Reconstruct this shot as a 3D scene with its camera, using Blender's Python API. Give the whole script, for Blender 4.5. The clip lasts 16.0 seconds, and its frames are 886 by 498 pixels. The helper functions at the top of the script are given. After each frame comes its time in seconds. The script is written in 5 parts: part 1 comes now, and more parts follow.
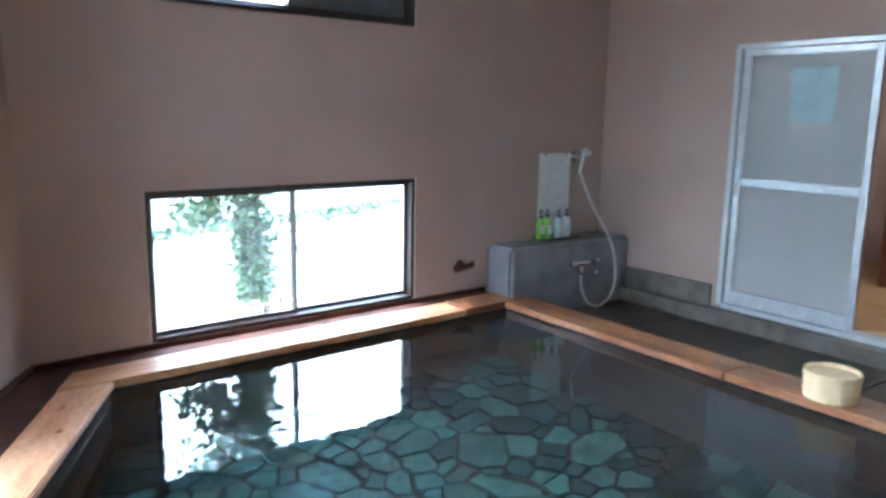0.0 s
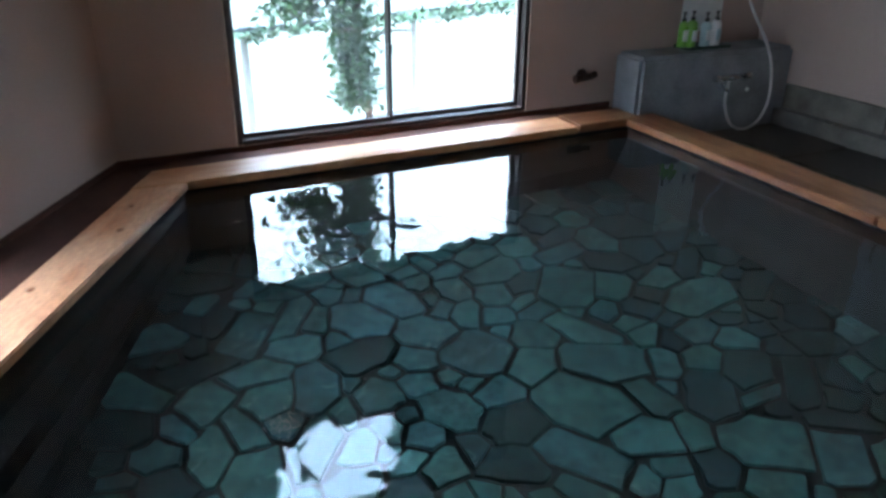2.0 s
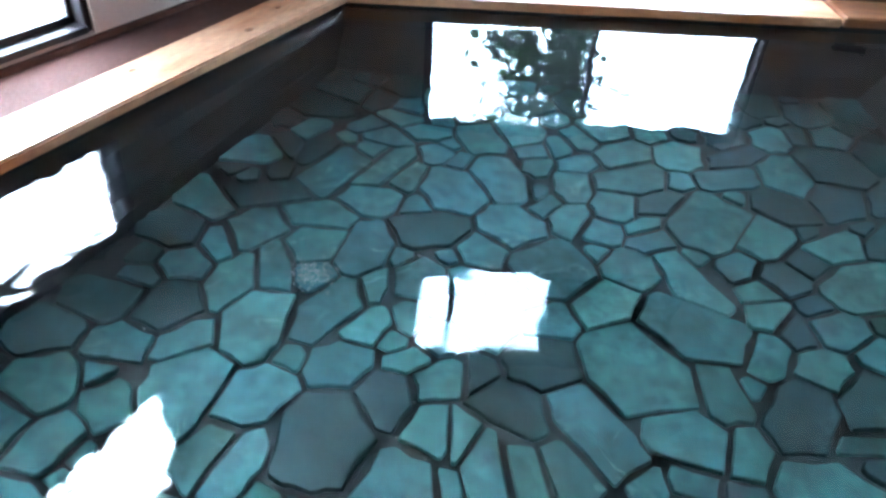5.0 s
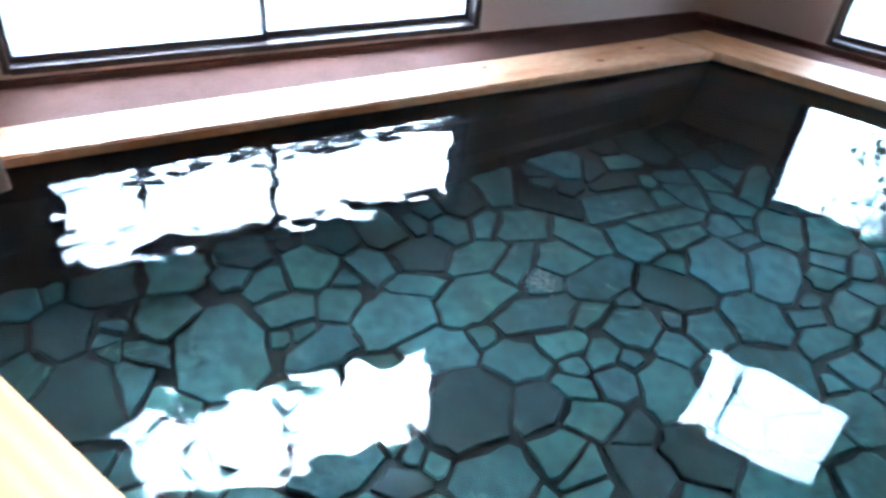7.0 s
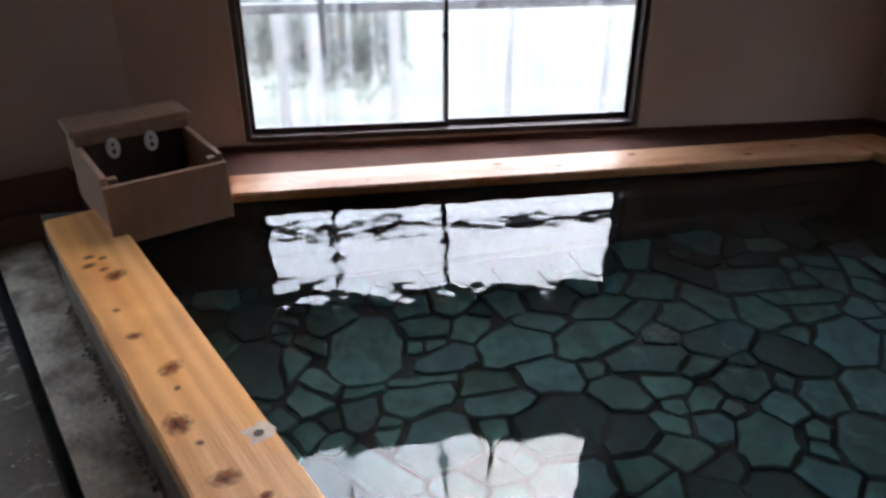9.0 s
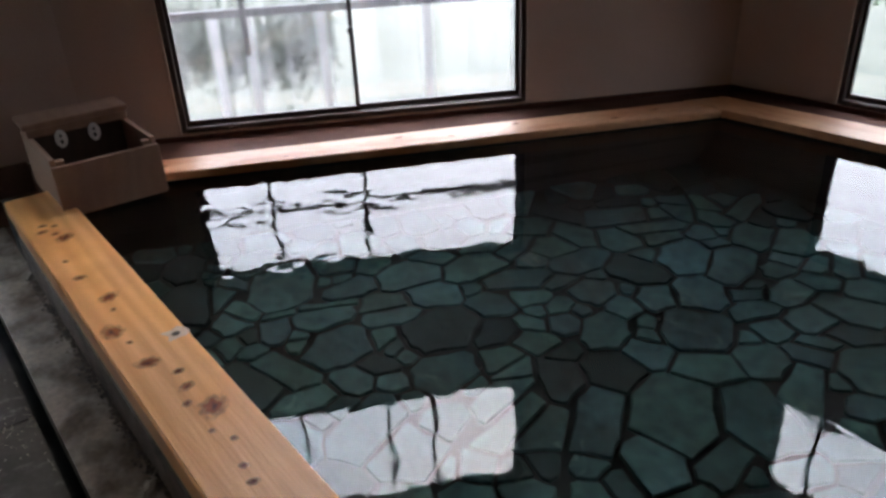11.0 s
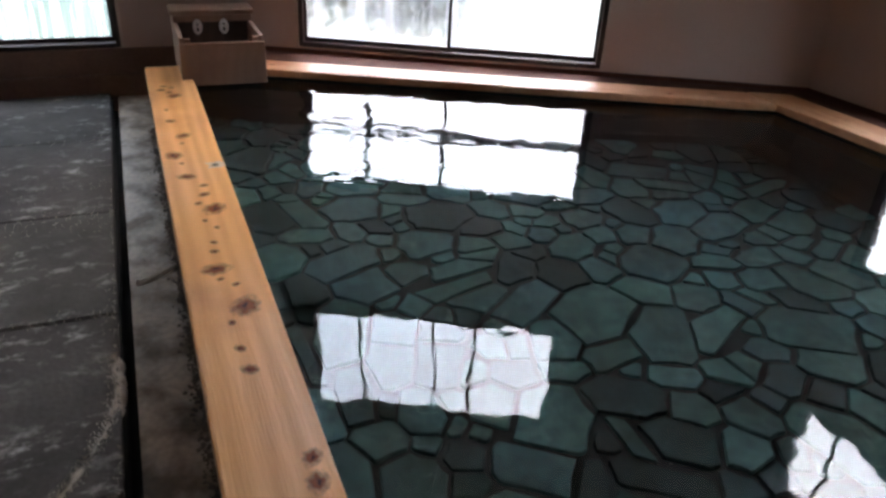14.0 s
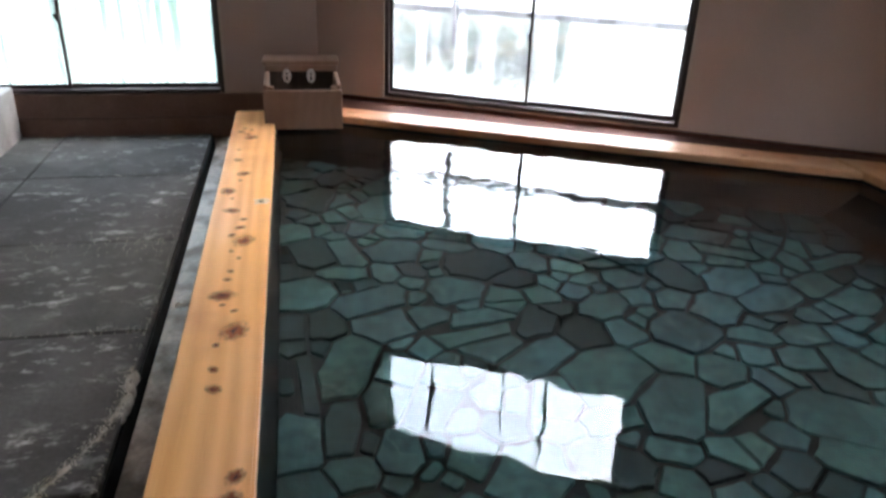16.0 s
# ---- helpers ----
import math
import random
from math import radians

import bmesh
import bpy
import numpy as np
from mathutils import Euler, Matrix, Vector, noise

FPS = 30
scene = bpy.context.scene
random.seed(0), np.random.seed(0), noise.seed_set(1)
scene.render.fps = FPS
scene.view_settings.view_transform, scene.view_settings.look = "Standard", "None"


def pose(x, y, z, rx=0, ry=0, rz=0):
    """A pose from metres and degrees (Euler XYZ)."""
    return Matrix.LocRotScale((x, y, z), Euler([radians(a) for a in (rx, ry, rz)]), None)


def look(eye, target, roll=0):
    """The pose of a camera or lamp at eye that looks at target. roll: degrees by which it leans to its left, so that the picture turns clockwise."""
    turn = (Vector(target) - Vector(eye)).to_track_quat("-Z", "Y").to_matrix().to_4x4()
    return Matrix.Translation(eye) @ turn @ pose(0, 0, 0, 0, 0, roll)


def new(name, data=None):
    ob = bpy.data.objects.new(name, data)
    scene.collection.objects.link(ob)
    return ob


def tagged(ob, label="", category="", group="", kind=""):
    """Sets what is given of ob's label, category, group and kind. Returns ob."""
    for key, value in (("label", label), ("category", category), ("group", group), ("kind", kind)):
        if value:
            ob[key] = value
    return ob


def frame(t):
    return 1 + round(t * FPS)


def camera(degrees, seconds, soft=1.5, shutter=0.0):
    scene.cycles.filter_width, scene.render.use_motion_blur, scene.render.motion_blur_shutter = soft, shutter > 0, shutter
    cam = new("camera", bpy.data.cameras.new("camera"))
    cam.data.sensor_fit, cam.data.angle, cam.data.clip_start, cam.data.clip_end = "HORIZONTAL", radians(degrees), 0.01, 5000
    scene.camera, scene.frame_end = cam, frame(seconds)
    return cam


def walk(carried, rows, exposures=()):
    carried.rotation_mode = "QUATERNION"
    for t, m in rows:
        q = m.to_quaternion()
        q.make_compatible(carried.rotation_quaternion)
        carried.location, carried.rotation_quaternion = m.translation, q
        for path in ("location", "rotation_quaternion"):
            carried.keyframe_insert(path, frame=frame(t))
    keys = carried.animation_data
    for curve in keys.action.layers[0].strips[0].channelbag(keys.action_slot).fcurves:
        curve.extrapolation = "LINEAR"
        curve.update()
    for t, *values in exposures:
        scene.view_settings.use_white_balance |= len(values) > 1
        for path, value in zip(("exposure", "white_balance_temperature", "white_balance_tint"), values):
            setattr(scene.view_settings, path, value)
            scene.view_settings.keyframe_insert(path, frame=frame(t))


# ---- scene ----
cam = camera(61.6, 16.0, soft=2.8, shutter=0.4)
PATH = [
    (0, (-0.076, -0.082, 1.415), (1.089, 1.504, 1.056), 1.0),
    (0.5, (0.027, -0.076, 1.399), (1.049, 1.58, 0.938), 1.4),
    (1, (0.123, -0.035, 1.362), (1.046, 1.637, 0.768), 0.2),
    (1.5, (0.271, 0.048, 1.333), (1.093, 1.731, 0.632), 0.7),
    (2, (0.4, 0.107, 1.3), (1.146, 1.764, 0.464), 0.5),
    (2.5, (0.545, 0.142, 1.274), (1.193, 1.786, 0.336), 2.5),
    (3, (0.688, 0.142, 1.228), (1.199, 1.782, 0.204), 2.0),
    (3.5, (0.779, 0.233, 1.235), (1.187, 1.836, 0.11), 2.0),
    (4, (0.902, 0.29, 1.223), (1.179, 1.89, 0.055), 2.6),
    (4.2, (0.918, 0.307, 1.236), (1.146, 1.901, 0.05), 2.8),
    (6.3, (1.465, 0.335, 1.242), (0.921, 1.824, 0.022), 4.5),
    (6.5, (1.482, 0.331, 1.24), (0.816, 1.785, 0.039), 4.2),
    (7, (1.551, 0.308, 1.336), (0.636, 1.612, 0.126), 5.1),
    (7.5, (1.72, 0.299, 1.318), (0.532, 1.442, 0.186), 3.4),
    (8, (1.784, 0.257, 1.328), (0.463, 1.345, 0.292), 2.9),
    (8.2, (1.831, 0.24, 1.322), (0.479, 1.322, 0.322), 2.9),
    (10.3, (2.492, 0.148, 1.321), (0.99, 1.124, 0.431), -3.9),
    (10.5, (2.564, 0.148, 1.319), (1.095, 1.152, 0.406), -3.8),
    (11, (2.698, 0.119, 1.343), (1.283, 1.188, 0.419), -2.7),
    (11.5, (2.778, 0.152, 1.306), (1.379, 1.259, 0.401), -0.2),
    (12, (2.928, 0.214, 1.289), (1.403, 1.143, 0.387), 0.5),
    (12.5, (3.049, 0.23, 1.29), (1.491, 1.061, 0.351), 0.3),
    (13, (3.218, 0.224, 1.278), (1.62, 0.983, 0.345), 0.8),
    (13.5, (3.385, 0.261, 1.292), (1.767, 0.956, 0.343), -0.6),
    (14, (3.534, 0.358, 1.266), (1.918, 1.058, 0.317), 3.3),
    (14.5, (3.668, 0.446, 1.252), (2.023, 1.057, 0.292), 3.7),
    (15, (3.693, 0.563, 1.239), (2.028, 1.087, 0.262), 3.8),
    (15.5, (3.689, 0.67, 1.26), (1.989, 1.087, 0.293), 2.3),
    (16, (3.698, 0.754, 1.286), (1.92, 1.12, 0.446), 2.2),
]
EXPO = [(0, 4.73, 5450, 10), (0.5, 4.13, 5450, 9), (2, 3.53, 5500, 8), (3, 3.93, 5500, 8), (4.2, 4.93, 5300, 6), (6.5, 4.98, 5050, 5), (7.2, 4.43, 5150, 6), (7.6, 3.98, 5300, 10), (8.2, 3.28, 5950, 16), (10.4, 2.38, 6750, 21), (12.5, 2.53, 6800, 25), (13.4, 2.93, 6800, 24), (14, 3.08, 6750, 23), (15.4, 3.53, 6650, 20), (16, 3.68, 6600, 18)]
walk(cam, [(t, look(eye, target, roll)) for t, eye, target, roll in PATH], EXPO)

# ---- world and light: an overcast day through the windows, with one added fill next door ----
world = bpy.data.worlds.new("sky")
scene.world = world
world.use_nodes = True
wn, wl = world.node_tree.nodes, world.node_tree.links
wn.clear()
sky = wn.new("ShaderNodeTexSky")
sky.sky_type = "NISHITA"
sky.sun_disc = False
sky.sun_elevation, sky.sun_rotation = radians(55), radians(-40)
sky.air_density, sky.dust_density, sky.ozone_density = 1.0, 6.0, 1.0
cloud = wn.new("ShaderNodeMix")
cloud.data_type = "RGBA"
cloud.inputs["Factor"].default_value = 0.75
bg = wn.new("ShaderNodeBackground")
bg.inputs["Strength"].default_value = 0.12
wout = wn.new("ShaderNodeOutputWorld")
wl.new(sky.outputs["Color"], cloud.inputs["A"])
# an overcast sky is about three times brighter overhead than at the horizon
wtc = wn.new("ShaderNodeTexCoord")
wxyz = wn.new("ShaderNodeSeparateXYZ")
climb = wn.new("ShaderNodeMapRange")
climb.inputs["From Min"].default_value, climb.inputs["From Max"].default_value = 0.0, 1.0
climb.inputs["To Min"].default_value, climb.inputs["To Max"].default_value = 0.75, 3.4
shade = wn.new("ShaderNodeVectorMath")
shade.operation = "SCALE"
vault = wn.new("ShaderNodeMix")
vault.data_type = "RGBA"
vault.inputs["A"].default_value, vault.inputs["B"].default_value = (7.7, 7.75, 7.9, 1), (5.4, 7.3, 10.6, 1)
wl.new(wtc.outputs["Generated"], wxyz.inputs["Vector"])
wl.new(wxyz.outputs["Z"], vault.inputs["Factor"])
wl.new(vault.outputs["Result"], cloud.inputs["B"])
wl.new(wxyz.outputs["Z"], climb.inputs["Value"])
wl.new(climb.outputs["Result"], shade.inputs["Scale"])
wl.new(cloud.outputs["Result"], shade.inputs[0])
wl.new(shade.outputs["Vector"], bg.inputs["Color"])
wl.new(bg.outputs["Background"], wout.inputs["Surface"])

sun = new("sun", bpy.data.lights.new("sun", "SUN"))
sun.data.energy, sun.data.angle, sun.data.color = 0.8, radians(14), (1.0, 0.96, 0.9)
sun.matrix_world = look((0, 0, 20), (0 - 8, 9, 6))


# ---- materials ----
def mat(name, base, dark=None, rough=0.6, scale=4.0, fine=40.0, bump=0.002, metal=0.0, stretch=(1, 1, 1), mixup=(0.35, 0.7), spec=0.5, random_amount=0.0, coords="Object", grain=0.25, hues=0.03):
    """A surface with two scales of variation between two colours, fine relief and uneven gloss."""
    m = bpy.data.materials.new(name)
    m.use_nodes = True
    n, l = m.node_tree.nodes, m.node_tree.links
    bs = n["Principled BSDF"]
    tc = n.new("ShaderNodeTexCoord")
    mp = n.new("ShaderNodeMapping")
    mp.inputs["Scale"].default_value = stretch
    if coords == "World":
        l.new(n.new("ShaderNodeNewGeometry").outputs["Position"], mp.inputs["Vector"])
    else:
        l.new(tc.outputs[coords], mp.inputs["Vector"])
    big = n.new("ShaderNodeTexNoise")
    big.inputs["Scale"].default_value, big.inputs["Detail"].default_value = scale, 6
    small = n.new("ShaderNodeTexNoise")
    small.inputs["Scale"].default_value, small.inputs["Detail"].default_value = fine, 4
    l.new(mp.outputs["Vector"], big.inputs["Vector"])
    l.new(mp.outputs["Vector"], small.inputs["Vector"])
    ramp = n.new("ShaderNodeMapRange")
    ramp.inputs["From Min"].default_value, ramp.inputs["From Max"].default_value = mixup
    l.new(big.outputs["Fac"], ramp.inputs["Value"])
    c1 = n.new("ShaderNodeMix")
    c1.data_type = "RGBA"
    dark = dark or tuple(v * 0.75 for v in base)
    c1.inputs["A"].default_value, c1.inputs["B"].default_value = (*base, 1), (*dark, 1)
    l.new(ramp.outputs["Result"], c1.inputs["Factor"])
    c2 = n.new("ShaderNodeMix")
    c2.data_type, c2.blend_type = "RGBA", "OVERLAY"
    c2.inputs["Factor"].default_value = grain
    l.new(c1.outputs["Result"], c2.inputs["A"])
    l.new(small.outputs["Fac"], c2.inputs["B"])
    last = c2
    if random_amount:
        oi = n.new("ShaderNodeObjectInfo")
        hsv = n.new("ShaderNodeHueSaturation")
        vr = n.new("ShaderNodeMapRange")
        vr.inputs["To Min"].default_value, vr.inputs["To Max"].default_value = 1 - random_amount, 1 + random_amount
        hr = n.new("ShaderNodeMapRange")
        hr.inputs["To Min"].default_value, hr.inputs["To Max"].default_value = 0.5 - hues, 0.5 + hues
        l.new(oi.outputs["Random"], vr.inputs["Value"])
        mul = n.new("ShaderNodeMath")
        mul.operation = "MULTIPLY"
        mul.inputs[1].default_value = 7.31
        fr = n.new("ShaderNodeMath")
        fr.operation = "FRACT"
        l.new(oi.outputs["Random"], mul.inputs[0])
        l.new(mul.outputs[0], fr.inputs[0])
        l.new(fr.outputs[0], hr.inputs["Value"])
        l.new(vr.outputs["Result"], hsv.inputs["Value"])
        l.new(hr.outputs["Result"], hsv.inputs["Hue"])
        l.new(c2.outputs["Result"], hsv.inputs["Color"])
        l.new(hsv.outputs["Color"], bs.inputs["Base Color"])
    else:
        l.new(last.outputs["Result"], bs.inputs["Base Color"])
    rr = n.new("ShaderNodeMapRange")
    rr.inputs["To Min"].default_value, rr.inputs["To Max"].default_value = max(0.02, rough - 0.12), min(1, rough + 0.12)
    l.new(big.outputs["Fac"], rr.inputs["Value"])
    l.new(rr.outputs["Result"], bs.inputs["Roughness"])
    bs.inputs["Metallic"].default_value = metal
    bs.inputs["Specular IOR Level"].default_value = spec
    if bump:
        bp = n.new("ShaderNodeBump")
        bp.inputs["Distance"].default_value = bump
        l.new(small.outputs["Fac"], bp.inputs["Height"])
        l.new(bp.outputs["Normal"], bs.inputs["Normal"])
    return m


def wood_mat(name, base, dark, rough=0.4, scale=9.0, worn=None):
    """Planed softwood with long grain along the piece's own x."""
    m = bpy.data.materials.new(name)
    m.use_nodes = True
    n, l = m.node_tree.nodes, m.node_tree.links
    bs = n["Principled BSDF"]
    tc = n.new("ShaderNodeTexCoord")
    mp = n.new("ShaderNodeMapping")
    mp.inputs["Scale"].default_value = (0.35, 5.0, 5.0)
    l.new(tc.outputs["Object"], mp.inputs["Vector"])
    wob = n.new("ShaderNodeTexNoise")
    wob.inputs["Scale"].default_value, wob.inputs["Detail"].default_value = 1.6, 3
    l.new(mp.outputs["Vector"], wob.inputs["Vector"])
    wave = n.new("ShaderNodeTexWave")
    wave.wave_type, wave.bands_direction = "BANDS", "Y"
    wave.inputs["Scale"].default_value = scale / 9
    wave.inputs["Distortion"].default_value, wave.inputs["Detail"].default_value = 9.0, 4
    wave.inputs["Detail Scale"].default_value = 0.7
    l.new(mp.outputs["Vector"], wave.inputs["Vector"])
    fib = n.new("ShaderNodeTexNoise")
    fib.inputs["Scale"].default_value, fib.inputs["Detail"].default_value = 22, 5
    l.new(mp.outputs["Vector"], fib.inputs["Vector"])
    patch = n.new("ShaderNodeTexNoise")
    patch.inputs["Scale"].default_value, patch.inputs["Detail"].default_value = 3.5, 5
    l.new(tc.outputs["Object"], patch.inputs["Vector"])
    c1 = n.new("ShaderNodeMix")
    c1.data_type = "RGBA"
    c1.inputs["A"].default_value, c1.inputs["B"].default_value = (*base, 1), (*dark, 1)
    add = n.new("ShaderNodeMath")
    add.operation = "MULTIPLY"
    l.new(wave.outputs["Fac"], add.inputs[0])
    l.new(fib.outputs["Fac"], add.inputs[1])
    l.new(add.outputs[0], c1.inputs["Factor"])
    c2 = n.new("ShaderNodeMix")
    c2.data_type = "RGBA"
    pr = n.new("ShaderNodeMapRange")
    pr.inputs["From Min"].default_value, pr.inputs["From Max"].default_value = 0.52, 0.75
    pr.inputs["To Max"].default_value = 0.7
    l.new(patch.outputs["Fac"], pr.inputs["Value"])
    l.new(pr.outputs["Result"], c2.inputs["Factor"])
    l.new(c1.outputs["Result"], c2.inputs["A"])
    c2.inputs["B"].default_value = (dark[0] * 0.8, dark[1] * 0.72, dark[2] * 0.75, 1)
    last = c2
    if worn:
        wide = n.new("ShaderNodeMapping")
        wide.inputs["Scale"].default_value = (0.8, 2.6, 1.0)
        l.new(tc.outputs["Object"], wide.inputs["Vector"])
        pale = n.new("ShaderNodeTexNoise")
        pale.inputs["Scale"].default_value, pale.inputs["Detail"].default_value = 1.3, 7
        l.new(wide.outputs["Vector"], pale.inputs["Vector"])
        much = n.new("ShaderNodeMapRange")
        much.inputs["From Min"].default_value, much.inputs["From Max"].default_value = 0.40, 0.66
        much.inputs["To Max"].default_value = 0.6
        l.new(pale.outputs["Fac"], much.inputs["Value"])
        last = n.new("ShaderNodeMix")
        last.data_type = "RGBA"
        l.new(much.outputs["Result"], last.inputs["Factor"])
        l.new(c2.outputs["Result"], last.inputs["A"])
        fade = n.new("ShaderNodeMix")
        fade.data_type = "RGBA"
        fade.inputs["A"].default_value, fade.inputs["B"].default_value = (*worn, 1), (worn[0] * 0.72, worn[1] * 0.6, worn[2] * 0.55, 1)
        l.new(wave.outputs["Fac"], fade.inputs["Factor"])
        l.new(fade.outputs["Result"], last.inputs["B"])
    l.new(last.outputs["Result"], bs.inputs["Base Color"])
    rr = n.new("ShaderNodeMapRange")
    rr.inputs["To Min"].default_value, rr.inputs["To Max"].default_value = rough - 0.15, rough + 0.15
    l.new(patch.outputs["Fac"], rr.inputs["Value"])
    l.new(rr.outputs["Result"], bs.inputs["Roughness"])
    bp = n.new("ShaderNodeBump")
    bp.inputs["Distance"].default_value = 0.0015
    l.new(fib.outputs["Fac"], bp.inputs["Height"])
    l.new(bp.outputs["Normal"], bs.inputs["Normal"])
    return m


def knot_mat():
    """A dark knot whose stain fades out into the wood round it."""
    m = bpy.data.materials.new("knot")
    m.use_nodes = True
    n, l = m.node_tree.nodes, m.node_tree.links
    bs, out = n["Principled BSDF"], n["Material Output"]
    tc = n.new("ShaderNodeTexCoord")
    noi = n.new("ShaderNodeTexNoise")
    noi.inputs["Scale"].default_value = 60
    l.new(tc.outputs["Object"], noi.inputs["Vector"])
    ln = n.new("ShaderNodeVectorMath")
    ln.operation = "LENGTH"
    l.new(tc.outputs["Object"], ln.inputs[0])
    add = n.new("ShaderNodeMath")
    add.operation = "MULTIPLY_ADD"
    add.inputs[1].default_value, add.inputs[2].default_value = 0.046, -0.021
    l.new(noi.outputs["Fac"], add.inputs[0])
    s2 = n.new("ShaderNodeMath")
    l.new(ln.outputs["Value"], s2.inputs[0])
    l.new(add.outputs[0], s2.inputs[1])
    sc = n.new("ShaderNodeMath")
    sc.operation = "MULTIPLY"
    sc.inputs[1].default_value = 20
    l.new(s2.outputs[0], sc.inputs[0])
    ramp = n.new("ShaderNodeValToRGB")
    ramp.color_ramp.elements[0].position, ramp.color_ramp.elements[0].color = 0.12, (0.065, 0.017, 0.008, 1)
    ramp.color_ramp.elements[1].position, ramp.color_ramp.elements[1].color = 0.38, (0.40, 0.115, 0.030, 1)
    l.new(sc.outputs[0], ramp.inputs["Fac"])
    l.new(ramp.outputs["Color"], bs.inputs["Base Color"])
    bs.inputs["Roughness"].default_value = 0.5
    bs.inputs["Specular IOR Level"].default_value = 0.3
    fade = n.new("ShaderNodeValToRGB")
    fade.color_ramp.elements[0].position, fade.color_ramp.elements[0].color = 0.26, (0, 0, 0, 1)
    fade.color_ramp.elements[1].position, fade.color_ramp.elements[1].color = 0.80, (1, 1, 1, 1)
    step = fade.color_ramp.elements.new(0.44)
    step.color = (0.45, 0.45, 0.45, 1)
    l.new(sc.outputs[0], fade.inputs["Fac"])
    tr = n.new("ShaderNodeBsdfTransparent")
    mx = n.new("ShaderNodeMixShader")
    l.new(fade.outputs["Color"], mx.inputs["Fac"])
    l.new(bs.outputs["BSDF"], mx.inputs[1])
    l.new(tr.outputs["BSDF"], mx.inputs[2])
    l.new(mx.outputs["Shader"], out.inputs["Surface"])
    return m


def glass_mat(name, rough, tint, ior=1.45):
    m = bpy.data.materials.new(name)
    m.use_nodes = True
    bs = m.node_tree.nodes["Principled BSDF"]
    bs.inputs["Base Color"].default_value = (*tint, 1)
    bs.inputs["Roughness"].default_value = rough
    bs.inputs["Transmission Weight"].default_value = 1.0
    bs.inputs["IOR"].default_value = ior
    return m


def clear_pane_mat(name, haze=0.0, film=(0.9, 0.93, 0.93), blur=0.0):
    """A thin pane: see-through, with a mirror gloss by Fresnel, and a film of condensation where haze is given."""
    m = bpy.data.materials.new(name)
    m.use_nodes = True
    n, l = m.node_tree.nodes, m.node_tree.links
    out = n["Material Output"]
    n.remove(n["Principled BSDF"])
    tr = n.new("ShaderNodeBsdfTransparent")
    tr.inputs["Color"].default_value = (0.93, 0.97, 0.95, 1)
    gl = n.new("ShaderNodeBsdfGlossy")
    gl.inputs["Roughness"].default_value = 0.02
    mx = n.new("ShaderNodeMixShader")
    mx.inputs["Fac"].default_value = 0.04
    l.new(gl.outputs["BSDF"], mx.inputs[2])
    if haze:
        tl = n.new("ShaderNodeBsdfTranslucent")
        tl.inputs["Color"].default_value = (*film, 1)
        tc = n.new("ShaderNodeTexCoord")
        mp = n.new("ShaderNodeMapping")
        mp.inputs["Scale"].default_value = (38, 1, 1.3)
        l.new(tc.outputs["Object"], mp.inputs["Vector"])
        ns = n.new("ShaderNodeTexNoise")
        ns.inputs["Scale"].default_value, ns.inputs["Detail"].default_value = 1.0, 4
        l.new(mp.outputs["Vector"], ns.inputs["Vector"])
        rg = n.new("ShaderNodeMapRange")
        rg.inputs["From Min"].default_value, rg.inputs["From Max"].default_value = 0.42, 0.62
        rg.inputs["To Min"].default_value, rg.inputs["To Max"].default_value = haze * 0.25, haze
        l.new(ns.outputs["Fac"], rg.inputs["Value"])
        m2 = n.new("ShaderNodeMixShader")
        l.new(rg.outputs["Result"], m2.inputs["Fac"])
        behind = tr
        if blur:
            behind = n.new("ShaderNodeBsdfRefraction")
            behind.inputs["Color"].default_value = (0.95, 0.98, 0.96, 1)
            behind.inputs["Roughness"].default_value, behind.inputs["IOR"].default_value = blur, 1.3
        l.new(behind.outputs["BSDF"], m2.inputs[1])
        l.new(tl.outputs["BSDF"], m2.inputs[2])
        l.new(m2.outputs["Shader"], mx.inputs[1])
    else:
        l.new(tr.outputs["BSDF"], mx.inputs[1])
    l.new(mx.outputs["Shader"], out.inputs["Surface"])
    return m


